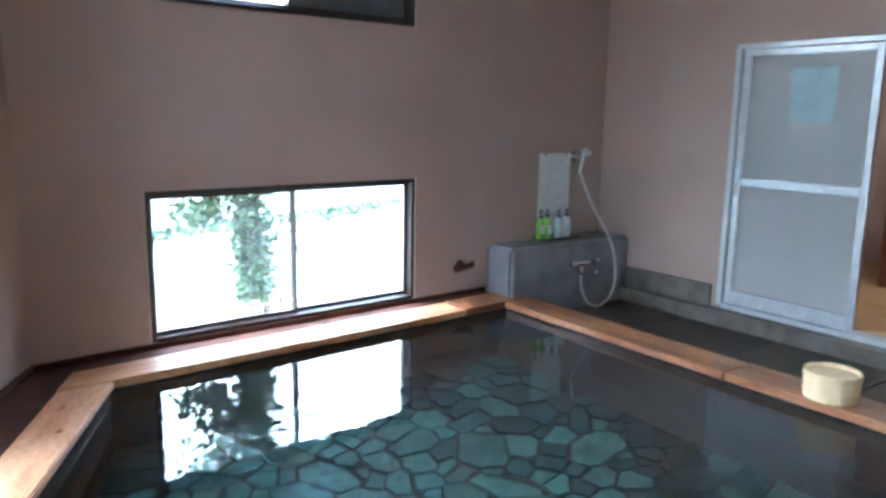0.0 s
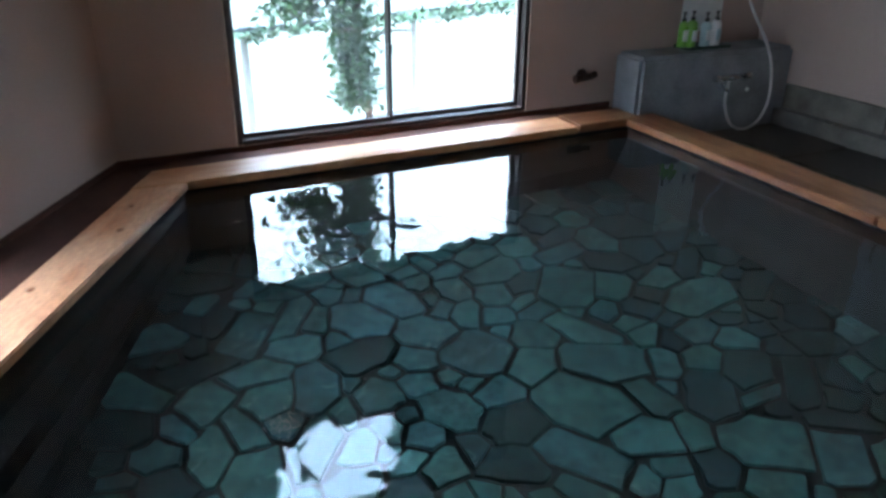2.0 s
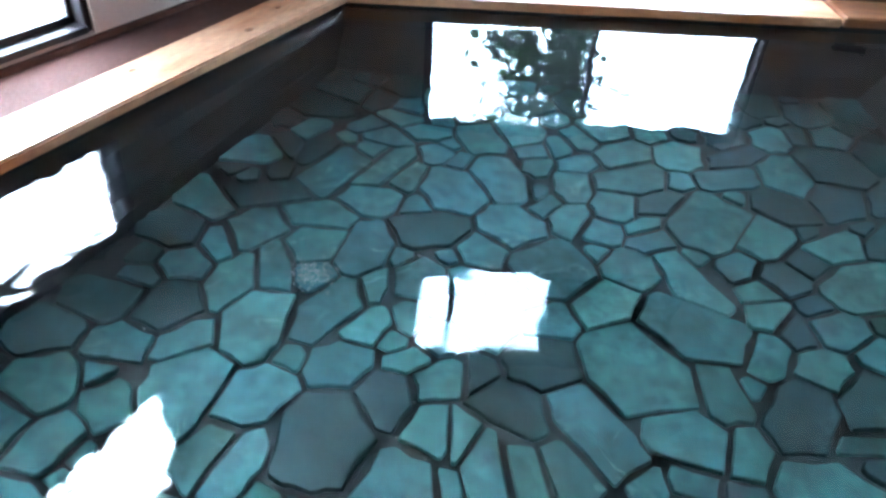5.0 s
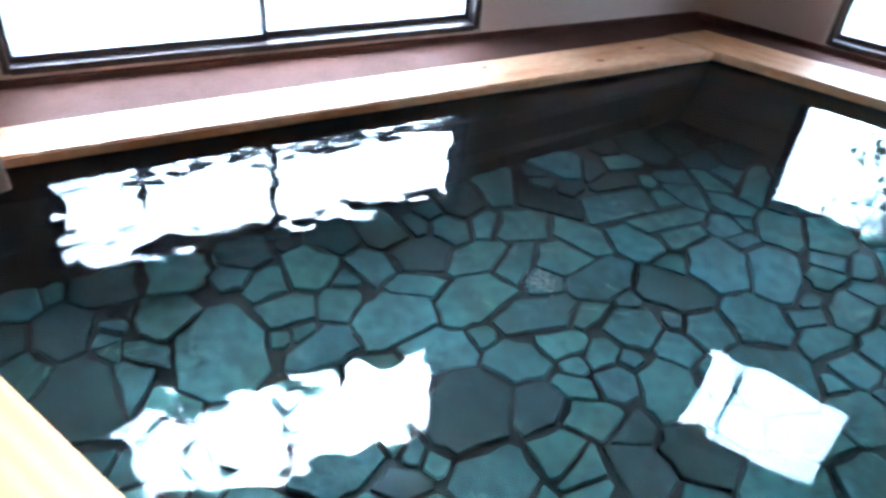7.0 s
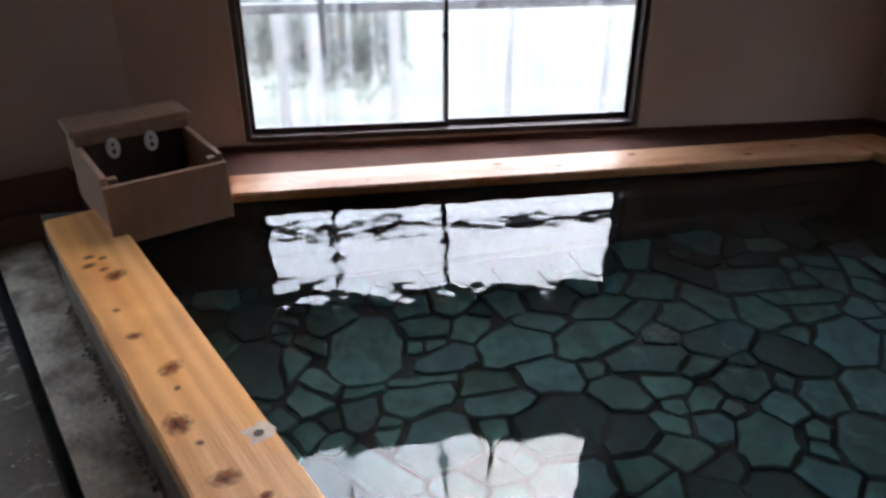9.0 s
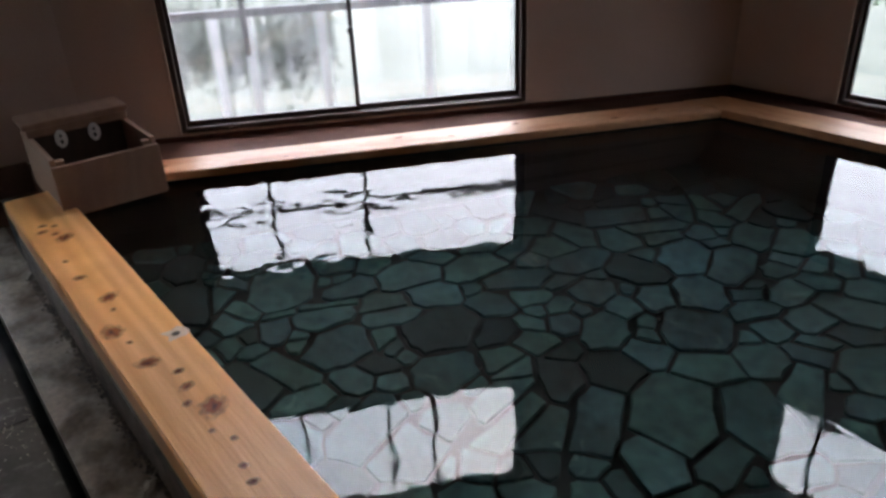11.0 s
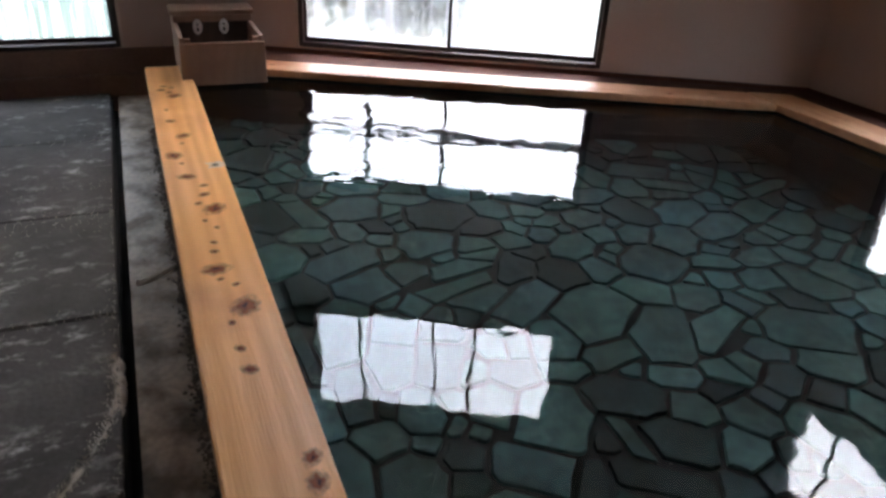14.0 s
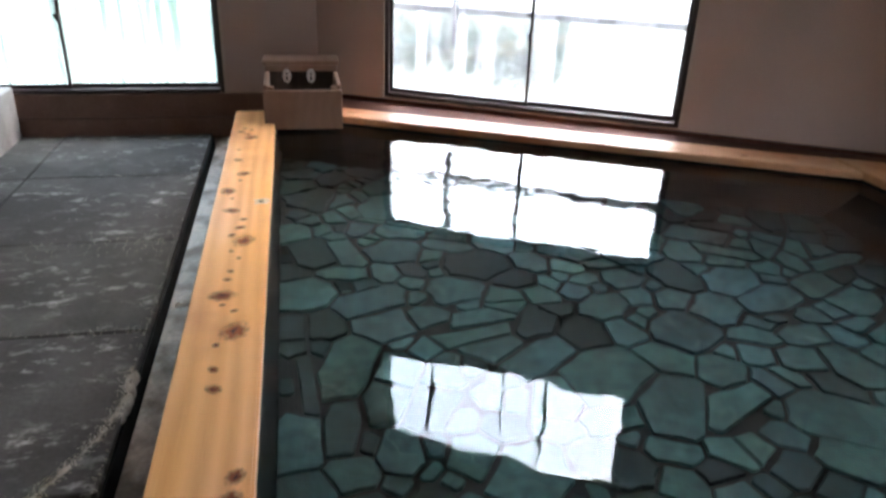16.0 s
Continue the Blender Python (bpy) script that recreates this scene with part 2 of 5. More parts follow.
def water_mat():
    """Clear bath water; ripples grow towards the spout in the corner."""
    m = bpy.data.materials.new("water")
    m.use_nodes = True
    n, l = m.node_tree.nodes, m.node_tree.links
    bs = n["Principled BSDF"]
    bs.inputs["Base Color"].default_value = (0.86, 0.97, 0.95, 1)
    bs.inputs["Roughness"].default_value = 0.0
    bs.inputs["Transmission Weight"].default_value = 1.0
    bs.inputs["IOR"].default_value = 1.333
    tc = n.new("ShaderNodeTexCoord")
    heights = []
    for scale, detail, amount in ((3.0, 1.0, 0.0011), (8.0, 1.0, 0.0010), (19.0, 0.5, 0.00024)):
        nz = n.new("ShaderNodeTexNoise")
        nz.inputs["Scale"].default_value, nz.inputs["Detail"].default_value = scale, detail
        l.new(tc.outputs["Object"], nz.inputs["Vector"])
        mul = n.new("ShaderNodeMath")
        mul.operation = "MULTIPLY"
        mul.inputs[1].default_value = amount
        l.new(nz.outputs["Fac"], mul.inputs[0])
        heights.append(mul.outputs[0])
    a1 = n.new("ShaderNodeMath")
    l.new(heights[0], a1.inputs[0])
    l.new(heights[1], a1.inputs[1])
    a2 = n.new("ShaderNodeMath")
    l.new(a1.outputs[0], a2.inputs[0])
    l.new(heights[2], a2.inputs[1])
    dist = n.new("ShaderNodeVectorMath")
    dist.operation = "DISTANCE"
    dist.inputs[1].default_value = (-0.4, 0.8, 0.0)
    l.new(tc.outputs["Object"], dist.inputs[0])
    grow = n.new("ShaderNodeMapRange")
    grow.inputs["From Min"].default_value, grow.inputs["From Max"].default_value = 0.3, 1.6
    grow.inputs["To Min"].default_value, grow.inputs["To Max"].default_value = 5.5, 0.85
    l.new(dist.outputs["Value"], grow.inputs["Value"])
    tot = n.new("ShaderNodeMath")
    tot.operation = "MULTIPLY"
    l.new(a2.outputs[0], tot.inputs[0])
    l.new(grow.outputs["Result"], tot.inputs[1])
    bp = n.new("ShaderNodeBump")
    bp.inputs["Distance"].default_value = 1.0
    l.new(tot.outputs[0], bp.inputs["Height"])
    l.new(bp.outputs["Normal"], bs.inputs["Normal"])
    return m


def deck_mat():
    """Dark wet flagstone with patches and streaks of pale lime scale."""
    m = mat("deck_stone", (0.074, 0.068, 0.063), (0.125, 0.116, 0.108), 0.8, 3.5, 55, 0.0025, mixup=(0.4, 0.7), spec=0.12, random_amount=0.12)
    n, l = m.node_tree.nodes, m.node_tree.links
    bs = n["Principled BSDF"]
    old = bs.inputs["Base Color"].links[0].from_socket
    pos = n.new("ShaderNodeNewGeometry")
    mp = n.new("ShaderNodeMapping")
    mp.inputs["Scale"].default_value = (2.6, 1.3, 1.0)
    l.new(pos.outputs["Position"], mp.inputs["Vector"])
    fine = n.new("ShaderNodeTexNoise")
    fine.inputs["Scale"].default_value, fine.inputs["Detail"].default_value, fine.inputs["Roughness"].default_value = 7, 10, 0.78
    l.new(mp.outputs["Vector"], fine.inputs["Vector"])
    wide = n.new("ShaderNodeTexNoise")
    wide.inputs["Scale"].default_value, wide.inputs["Detail"].default_value = 1.5, 3
    l.new(mp.outputs["Vector"], wide.inputs["Vector"])
    f1 = n.new("ShaderNodeMapRange")
    f1.inputs["From Min"].default_value, f1.inputs["From Max"].default_value = 0.53, 0.68
    l.new(fine.outputs["Fac"], f1.inputs["Value"])
    f2 = n.new("ShaderNodeMapRange")
    f2.inputs["From Min"].default_value, f2.inputs["From Max"].default_value = 0.45, 0.62
    l.new(wide.outputs["Fac"], f2.inputs["Value"])
    mul = n.new("ShaderNodeMath")
    mul.operation = "MULTIPLY"
    l.new(f1.outputs["Result"], mul.inputs[0])
    l.new(f2.outputs["Result"], mul.inputs[1])
    mx = n.new("ShaderNodeMix")
    mx.data_type = "RGBA"
    mx.inputs["B"].default_value = (0.60, 0.57, 0.55, 1)
    l.new(mul.outputs[0], mx.inputs["Factor"])
    l.new(old, mx.inputs["A"])
    l.new(mx.outputs["Result"], bs.inputs["Base Color"])
    return m


def veined(m, colour, scale=5.0, amount=0.5):
    """Thin pale veins and scuffs over a stone that is there already."""
    n, l = m.node_tree.nodes, m.node_tree.links
    bs = n["Principled BSDF"]
    old = bs.inputs["Base Color"].links[0].from_socket
    pos = n.new("ShaderNodeNewGeometry")
    vein = n.new("ShaderNodeTexNoise")
    vein.inputs["Scale"].default_value, vein.inputs["Detail"].default_value, vein.inputs["Distortion"].default_value = scale, 5, 0.6
    l.new(pos.outputs["Position"], vein.inputs["Vector"])
    off = n.new("ShaderNodeMath")
    off.operation = "SUBTRACT"
    off.inputs[1].default_value = 0.5
    l.new(vein.outputs["Fac"], off.inputs[0])
    away = n.new("ShaderNodeMath")
    away.operation = "ABSOLUTE"
    l.new(off.outputs[0], away.inputs[0])
    line = n.new("ShaderNodeMapRange")
    line.inputs["From Min"].default_value, line.inputs["From Max"].default_value = 0.010, 0.0
    line.inputs["To Max"].default_value = amount
    l.new(away.outputs[0], line.inputs["Value"])
    where = n.new("ShaderNodeTexNoise")
    where.inputs["Scale"].default_value, where.inputs["Detail"].default_value = 3.3, 2
    l.new(pos.outputs["Position"], where.inputs["Vector"])
    some = n.new("ShaderNodeMapRange")
    some.inputs["From Min"].default_value, some.inputs["From Max"].default_value = 0.48, 0.60
    l.new(where.outputs["Fac"], some.inputs["Value"])
    both = n.new("ShaderNodeMath")
    both.operation = "MULTIPLY"
    l.new(line.outputs["Result"], both.inputs[0])
    l.new(some.outputs["Result"], both.inputs[1])
    mx = n.new("ShaderNodeMix")
    mx.data_type = "RGBA"
    mx.inputs["B"].default_value = (*colour, 1)
    l.new(both.outputs[0], mx.inputs["Factor"])
    l.new(old, mx.inputs["A"])
    l.new(mx.outputs["Result"], bs.inputs["Base Color"])
    return m


def plain(name, base, rough=0.4, metal=0.0):
    return mat(name, base, tuple(v * 0.85 for v in base), rough, 12, 80, 0.0003, metal)


PLASTER = mat("wall_plaster", (0.452, 0.334, 0.282), (0.405, 0.294, 0.246), 0.85, 1.3, 160, 0.0015)
BAND = mat("base_render", (0.084, 0.034, 0.022), (0.056, 0.024, 0.016), 0.8, 4, 60, 0.002, spec=0.12)
BASE = mat("brown_base_paint", (0.20, 0.122, 0.092), (0.15, 0.088, 0.066), 0.7, 4, 60, 0.002, spec=0.25)
CEILING = mat("ceiling_board", (0.56, 0.51, 0.45), (0.48, 0.43, 0.37), 0.8, 3, 60)
DECK = deck_mat()
DECK_EAST = mat("wet_deck_stone", (0.036, 0.031, 0.023), (0.062, 0.052, 0.038), 0.6, 4, 50, 0.003, spec=0.25, random_amount=0.15)
STRIP = mat("gutter_concrete", (0.50, 0.42, 0.34), (0.17, 0.120, 0.078), 0.35, 6.5, 45, 0.004, mixup=(0.42, 0.62), grain=0.5, coords="World")
FOOT = mat("stained_footing", (0.16, 0.12, 0.09), (0.05, 0.04, 0.03), 0.5, 11, 45, 0.008, grain=0.7)
CRUST = mat("lime_crust", (0.66, 0.62, 0.55), (0.42, 0.36, 0.28), 0.8, 18, 90, 0.004)
KERB = mat("kerb_concrete", (0.24, 0.22, 0.20), (0.13, 0.115, 0.10), 0.6, 6, 60, 0.003)
BASESTONE = mat("damp_base_render", (0.165, 0.145, 0.118), (0.085, 0.074, 0.058), 0.6, 6, 60, 0.003)
BLOCK = mat("washing_block_concrete", (0.25, 0.255, 0.265), (0.17, 0.17, 0.175), 0.6, 5, 60, 0.003)
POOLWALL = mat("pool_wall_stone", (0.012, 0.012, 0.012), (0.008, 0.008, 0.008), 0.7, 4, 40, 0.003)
JOINT = mat("pool_joint", (0.019, 0.023, 0.022), (0.012, 0.013, 0.012), 0.9, 10, 60, 0.003)
STONE = mat("green_tuff", (0.045, 0.112, 0.109), (0.033, 0.066, 0.056), 0.75, 3.4, 26, 0.005, grain=0.75, random_amount=0.22, mixup=(0.42, 0.70), hues=0.025, coords="World")
veined(STONE, (0.17, 0.26, 0.24))
WORN = mat("worn_cypress", (0.55, 0.285, 0.150), (0.40, 0.140, 0.048), 0.45, 4.5, 45, 0.0015, stretch=(0.5, 1.8, 1), mixup=(0.42, 0.66), grain=0.5)
DARKRIM = mat("wet_red_cypress", (0.30, 0.135, 0.055), (0.15, 0.052, 0.020), 0.4, 4.5, 45, 0.0015, stretch=(0.4, 1.8, 1), mixup=(0.40, 0.66), grain=0.5)
REDRIM = mat("red_cypress", (0.50, 0.255, 0.125), (0.34, 0.125, 0.042), 0.5, 4.5, 45, 0.0015, stretch=(0.4, 1.8, 1), mixup=(0.42, 0.68), grain=0.5)
# darker twin of green_tuff, its colour standing in for dim light along the sides
DIMTUFF = mat("dim_tuff", (0.018, 0.044, 0.045), (0.014, 0.030, 0.028), 0.75, 2.6, 18, 0.005, grain=0.7, random_amount=0.3, mixup=(0.38, 0.68), coords="World")
veined(DIMTUFF, (0.10, 0.15, 0.13), 6.0, 0.4)
RIM = wood_mat("rim_cypress", (0.94, 0.48, 0.155), (0.80, 0.345, 0.095), 0.37, worn=(0.90, 0.53, 0.28))
CHIP = mat("bare_chipped_wood", (0.78, 0.64, 0.52), (0.62, 0.42, 0.30), 0.7, 30, 120, 0.002)
BOXWOOD = wood_mat("spout_wood", (0.30, 0.178, 0.122), (0.255, 0.148, 0.100), 0.65)
BOXDARK = wood_mat("dark_spout_wood", (0.06, 0.04, 0.03), (0.04, 0.025, 0.02), 0.5)
PALEWOOD = wood_mat("pail_wood", (0.70, 0.55, 0.33), (0.62, 0.46, 0.26), 0.5)
BROWNWOOD = wood_mat("cabinet_wood", (0.16, 0.06, 0.03), (0.10, 0.035, 0.02), 0.4)
FLOORWOOD = wood_mat("changing_floor", (0.42, 0.27, 0.13), (0.36, 0.22, 0.10), 0.4)
KNOT = knot_mat()
FRAME = plain("bronze_aluminium", (0.035, 0.024, 0.022), 0.4, 0.3)
TRIM = plain("pale_seal", (0.45, 0.36, 0.30), 0.6)
ALU = plain("aluminium", (0.62, 0.65, 0.68), 0.35, 0.6)
CHROME = plain("chrome", (0.75, 0.76, 0.78), 0.12, 1.0)
CLEAR = clear_pane_mat("window_glass")
HAZY = clear_pane_mat("misted_glass", 0.05, blur=0.16)
DAMP = clear_pane_mat("damp_glass", 0.016)
FROST = clear_pane_mat("frosted_glass", 1.0, (0.22, 0.275, 0.235))
DOORGLASS = glass_mat("obscure_glass", 0.5, (0.47, 0.475, 0.48))
DOORGLASS.node_tree.nodes["Principled BSDF"].inputs["Transmission Weight"].default_value = 0.35
GREYSHEET = mat("grey_screen", (0.10, 0.11, 0.12), None, 0.7, 8, 200)
WATER = water_mat()
MIRROR = plain("steamed_mirror", (0.70, 0.74, 0.70), 0.35, 0.0)
WHITE = plain("white_plastic", (0.75, 0.75, 0.74), 0.35)
HOSE = plain("hose_plastic", (0.62, 0.58, 0.58), 0.35)
GREEN = plain("green_plastic", (0.22, 0.46, 0.06), 0.3)
PALEBLUE = plain("pale_blue_plastic", (0.50, 0.66, 0.68), 0.3)
BLACK = plain("black_plastic", (0.015, 0.016, 0.016), 0.35)
DARKGREEN = plain("dark_green_plastic", (0.02, 0.05, 0.03), 0.5)
COPPER = plain("tarnished_pipe", (0.06, 0.035, 0.025), 0.45, 0.6)
PAPER = plain("notice_paper", (0.40, 0.53, 0.55), 0.7)
RED = plain("coral_plastic", (0.70, 0.16, 0.08), 0.4)
PINK = plain("pink_plastic", (0.65, 0.12, 0.16), 0.4)
LEAF = mat("leaf", (0.020, 0.064, 0.014), (0.034, 0.095, 0.020), 0.5, 5, 30, 0)
BARK = mat("bark", (0.06, 0.045, 0.035), (0.03, 0.025, 0.02), 0.9, 12, 60, 0.006)
GRAVEL = mat("mossy_gravel", (0.038, 0.041, 0.025), (0.025, 0.029, 0.016), 0.9, 1.2, 40, 0.01)
FENCEPALE = mat("pale_fence", (0.34, 0.36, 0.35), (0.26, 0.28, 0.27), 0.7, 3, 60, 0.002)
FENCEDARK = mat("dark_rail", (0.030, 0.032, 0.034), (0.02, 0.022, 0.024), 0.6, 3, 60, 0.002)
SHRUB = mat("shrub_leaf", (0.055, 0.070, 0.050), (0.085, 0.105, 0.070), 0.7, 4, 30, 0)
HEDGE = mat("hedge_leaf", (0.03, 0.068, 0.020), (0.05, 0.098, 0.030), 0.7, 4, 30, 0)


# ---- builders ----
def bm_box(bm, x0, x1, y0, y1, z0, z1, bevel=0.0, segs=1):
    made = bmesh.ops.create_cube(bm, size=1.0)["verts"]
    for v in made:
        v.co = Vector((x0 + (v.co.x + 0.5) * (x1 - x0), y0 + (v.co.y + 0.5) * (y1 - y0), z0 + (v.co.z + 0.5) * (z1 - z0)))
    if bevel:
        edges = {e for v in made for e in v.link_edges}
        bmesh.ops.bevel(bm, geom=list(edges), offset=bevel, segments=segs, affect="EDGES")
    return bm


def box_bm(x0, x1, y0, y1, z0, z1, bevel=0.0, segs=1):
    return bm_box(bmesh.new(), x0, x1, y0, y1, z0, z1, bevel, segs)


def mesh_from(name, bm, material, smooth=False):
    bmesh.ops.recalc_face_normals(bm, faces=bm.faces)
    me = bpy.data.meshes.new(name)
    bm.to_mesh(me)
    bm.free()
    me.materials.append(material)
    if smooth:
        for p in me.polygons:
            p.use_smooth = True
    return me


def thing(name, m, label, category, group="", kind=""):
    ob = new(name)
    ob.matrix_world = m
    return tagged(ob, label, category, group, kind)


def part(name, bm, material, parent=None, label="", smooth=False, m=None):
    ob = new(name, mesh_from(name, bm, material, smooth))
    ob.parent = parent
    if m is not None:
        ob.matrix_basis = m
    return tagged(ob, label)


def solid(name, bm, material, label, category, kind="", m=None, group="", smooth=False):
    ob = new(name, mesh_from(name, bm, material, smooth))
    if m is not None:
        ob.matrix_world = m
    return tagged(ob, label, category, group, kind)


def prism(points, z0, z1, bevel=0.0):
    bm = bmesh.new()
    low = [bm.verts.new((x, y, z0)) for x, y in points]
    top = [bm.verts.new((x, y, z1)) for x, y in points]
    bm.faces.new(low[::-1])
    bm.faces.new(top)
    k = len(points)
    for i in range(k):
        bm.faces.new((low[i], low[(i + 1) % k], top[(i + 1) % k], top[i]))
    if bevel:
        bmesh.ops.bevel(bm, geom=list(bm.edges), offset=bevel, segments=2, affect="EDGES")
    return bm


def lathe(profile, segs=24):
    """A closed body of revolution round z from (radius, height) pairs."""
    bm = bmesh.new()
    rings = []
    for r, z in profile:
        rings.append([bm.verts.new((r * math.cos(2 * math.pi * i / segs), r * math.sin(2 * math.pi * i / segs), z)) for i in range(segs)])
    for a, b in zip(rings, rings[1:]):
        for i in range(segs):
            bm.faces.new((a[i], a[(i + 1) % segs], b[(i + 1) % segs], b[i]))
    bm.faces.new(rings[0][::-1])
    bm.faces.new(rings[-1])
    return bm


def tube(points, radius, segs=10):
    """A round bar along a line of points."""
    bm = bmesh.new()
    pts = [Vector(p) for p in points]
    rings = []
    for i, p in enumerate(pts):
        d = (pts[min(i + 1, len(pts) - 1)] - pts[max(i - 1, 0)]).normalized()
        side = d.orthogonal().normalized() if i == 0 else (side - d * side.dot(d)).normalized()
        up = d.cross(side)
        rings.append([bm.verts.new(p + radius * (math.cos(2 * math.pi * k / segs) * side + math.sin(2 * math.pi * k / segs) * up)) for k in range(segs)])
    for a, b in zip(rings, rings[1:]):
        for k in range(segs):
            bm.faces.new((a[k], a[(k + 1) % segs], b[(k + 1) % segs], b[k]))
    bm.faces.new(rings[0][::-1])
    bm.faces.new(rings[-1])
    return bm


def smooth_line(points, steps=8):
    """Catmull-Rom points through the given ones."""
    pts = [Vector(p) for p in points]
    pts = [2 * pts[0] - pts[1], *pts, 2 * pts[-1] - pts[-2]]
    out = []
    for a, b, c, d in zip(pts, pts[1:], pts[2:], pts[3:]):
        for k in range(steps):
            t = k / steps
            out.append(0.5 * (2 * b + (c - a) * t + (2 * a - 5 * b + 4 * c - d) * t * t + (3 * b - a - 3 * c + d) * t ** 3))
    out.append(pts[-2])
    return out


def wall(name, origin, direction, length, z0, z1, openings, label, thick=0.16, over=(0.0, 0.0)):
    """A wall whose inner face starts at origin and runs along direction; openings are (s0, s1, z0, z1)."""
    ang = math.degrees(math.atan2(direction[1], direction[0]))
    m = pose(origin[0], origin[1], 0, 0, 0, ang)
    ss = sorted({-over[0], length + over[1], *[o[0] for o in openings], *[o[1] for o in openings]})
    zs = sorted({z0, z1, *[o[2] for o in openings], *[o[3] for o in openings]})
    bm = bmesh.new()
    quad = lambda *p: bm.faces.new([bm.verts.new(v) for v in p])
    for a, b in zip(ss, ss[1:]):
        for c, d in zip(zs, zs[1:]):
            if any(o[0] <= a and b <= o[1] and o[2] <= c and d <= o[3] for o in openings):
                continue
            quad((a, 0, c), (b, 0, c), (b, 0, d), (a, 0, d))
            quad((b, thick, c), (a, thick, c), (a, thick, d), (b, thick, d))
    for a, b, c, d in [*openings, (ss[0], ss[-1], z0, z1)]:
        quad((a, 0, c), (b, 0, c), (b, thick, c), (a, thick, c))
        quad((a, 0, d), (a, thick, d), (b, thick, d), (b, 0, d))
        quad((a, 0, c), (a, thick, c), (a, thick, d), (a, 0, d))
        quad((b, 0, c), (b, 0, d), (b, thick, d), (b, thick, c))
    bmesh.ops.remove_doubles(bm, verts=bm.verts, dist=1e-5)
    ob = solid(name, bm, PLASTER, label, "wall", "structure", m)
    return ob, m


def window(name, m, s0, s1, z0, z1, glass, label, mullions=(0.5,), grey=None, latch=True):
    """A sliding window in a wall's opening: frame, two sashes, panes and latch. s0..z1 is the opening."""
    w = thing(name, m @ pose(s0, 0, z0), label, "window", "", "structure")
    W, H, f = s1 - s0, z1 - z0, 0.027
    part("frame_jamb", box_bm(0, f, 0.0, 0.09, 0, H, 0.003), FRAME, w)
    part("frame_jamb", box_bm(W - f, W, 0.0, 0.09, 0, H, 0.003), FRAME, w)
    part("frame_head", box_bm(f, W - f, 0.0, 0.09, H - f, H, 0.003), FRAME, w)
    part("frame_sill", box_bm(f, W - f, -0.012, 0.09, 0, f, 0.003), FRAME, w)
    part("seal_strip", box_bm(-0.014, 0.0, -0.010, 0.02, -0.01, H + 0.01, 0.002), TRIM, w, "pale edge strip")
    part("seal_strip", box_bm(W, W + 0.014, -0.010, 0.02, -0.01, H + 0.01, 0.002), TRIM, w, "pale edge strip")
    mid = W * 0.5
    r = 0.018
    for i, (a, b, y) in enumerate(((f, mid + r * 0.6, 0.030), (mid - r * 0.6, W - f, 0.055))):
        sash = part("sash", box_bm(a, a + r, y, y + 0.022, f, H - f, 0.002), FRAME, w)
        part("sash_stile", box_bm(b - r, b, y, y + 0.022, f, H - f, 0.002), FRAME, sash)
        part("sash_rail", box_bm(a + r, b - r, y, y + 0.022, f, f + 0.026, 0.002), FRAME, sash)
        part("sash_rail", box_bm(a + r, b - r, y, y + 0.022, H - f - 0.02, H - f, 0.002), FRAME, sash)
        g = GREYSHEET if grey == i else glass
        p = part("pane", box_bm(a + r, b - r, y + 0.009, y + 0.013, f + 0.026, H - f - 0.02), g, sash, "grey screened pane" if grey == i else "")
        if g is not GREYSHEET:
            p.visible_shadow = False
    for q in mullions:
        if abs(q - 0.5) > 0.01:
            part("bar", box_bm(W * q - 0.014, W * q + 0.014, 0.082, 0.10, f, H - f, 0.002), FRAME, w)
    if latch:
        part("latch", bm_box(box_bm(mid - 0.012, mid + 0.010, 0.012, 0.030, H * 0.50, H * 0.50 + 0.05, 0.003), mid - 0.020, mid - 0.006, 0.002, 0.022, H * 0.52, H * 0.52 + 0.028, 0.003), FRAME, w)
    return w


def lerp(p, q, t):
    return (p[0] + (q[0] - p[0]) * t, p[1] + (q[1] - p[1]) * t)


# ---- plan ----
RIM_Z, WATER_Z, POOL_Z, DECK_Z, CEIL_Z = 0.155, 0.10, -0.46, -0.13, 3.15
SW, NW, NE, SE = (-1.285, 0.899), (0.37, 4.012), (4.72, 4.207), (4.72, -1.75)
S_IN, S_OUT = 0.625, 0.40


def w_front(y):
    return -0.55 + 0.485 * (y - 1.03)


def w_back(y):
    return -0.73 + 0.475 * (y - 1.11)


def n_front(x):
    return 3.505 + 0.047 * (x - 0.65)


def n_back(x):
    return 3.725 + 0.055 * (x - 0.49)


E_IN, E_OUT = 3.195, 3.445

# ---- walls, ceiling ----
W_DIR = ((NW[0] - SW[0]), (NW[1] - SW[1]))
W_LEN = math.hypot(*W_DIR)
N_DIR = ((NE[0] - NW[0]), (NE[1] - NW[1]))
N_LEN = math.hypot(*N_DIR)
WS = 0.509                         # where the fitted window starts along the west wall
wW = [(WS - 0.045, WS + 1.793, 0.150, 0.99), (WS - 0.045, WS + 1.793, 1.96, 2.90)]
NS = 0.645
wN = [(NS - 0.045, NS + 1.750, 0.138, 0.975), (NS - 0.045, NS + 1.737, 1.97, 2.82)]
w2 = [(0.165, 2.045, 0.13, 1.0)]
dE = [(1.19, 3.06, 0.07, 1.92)]
_, mW = wall("wall_west", SW, W_DIR, W_LEN, -0.5, CEIL_Z, wW, "plain beige plaster wall with a low and a high window", over=(0.0, 0.2))
_, mN = wall("wall_north", NW, N_DIR, N_LEN, -0.5, CEIL_Z, wN, "plain beige plaster wall above the bath", over=(0.0, 0.16))
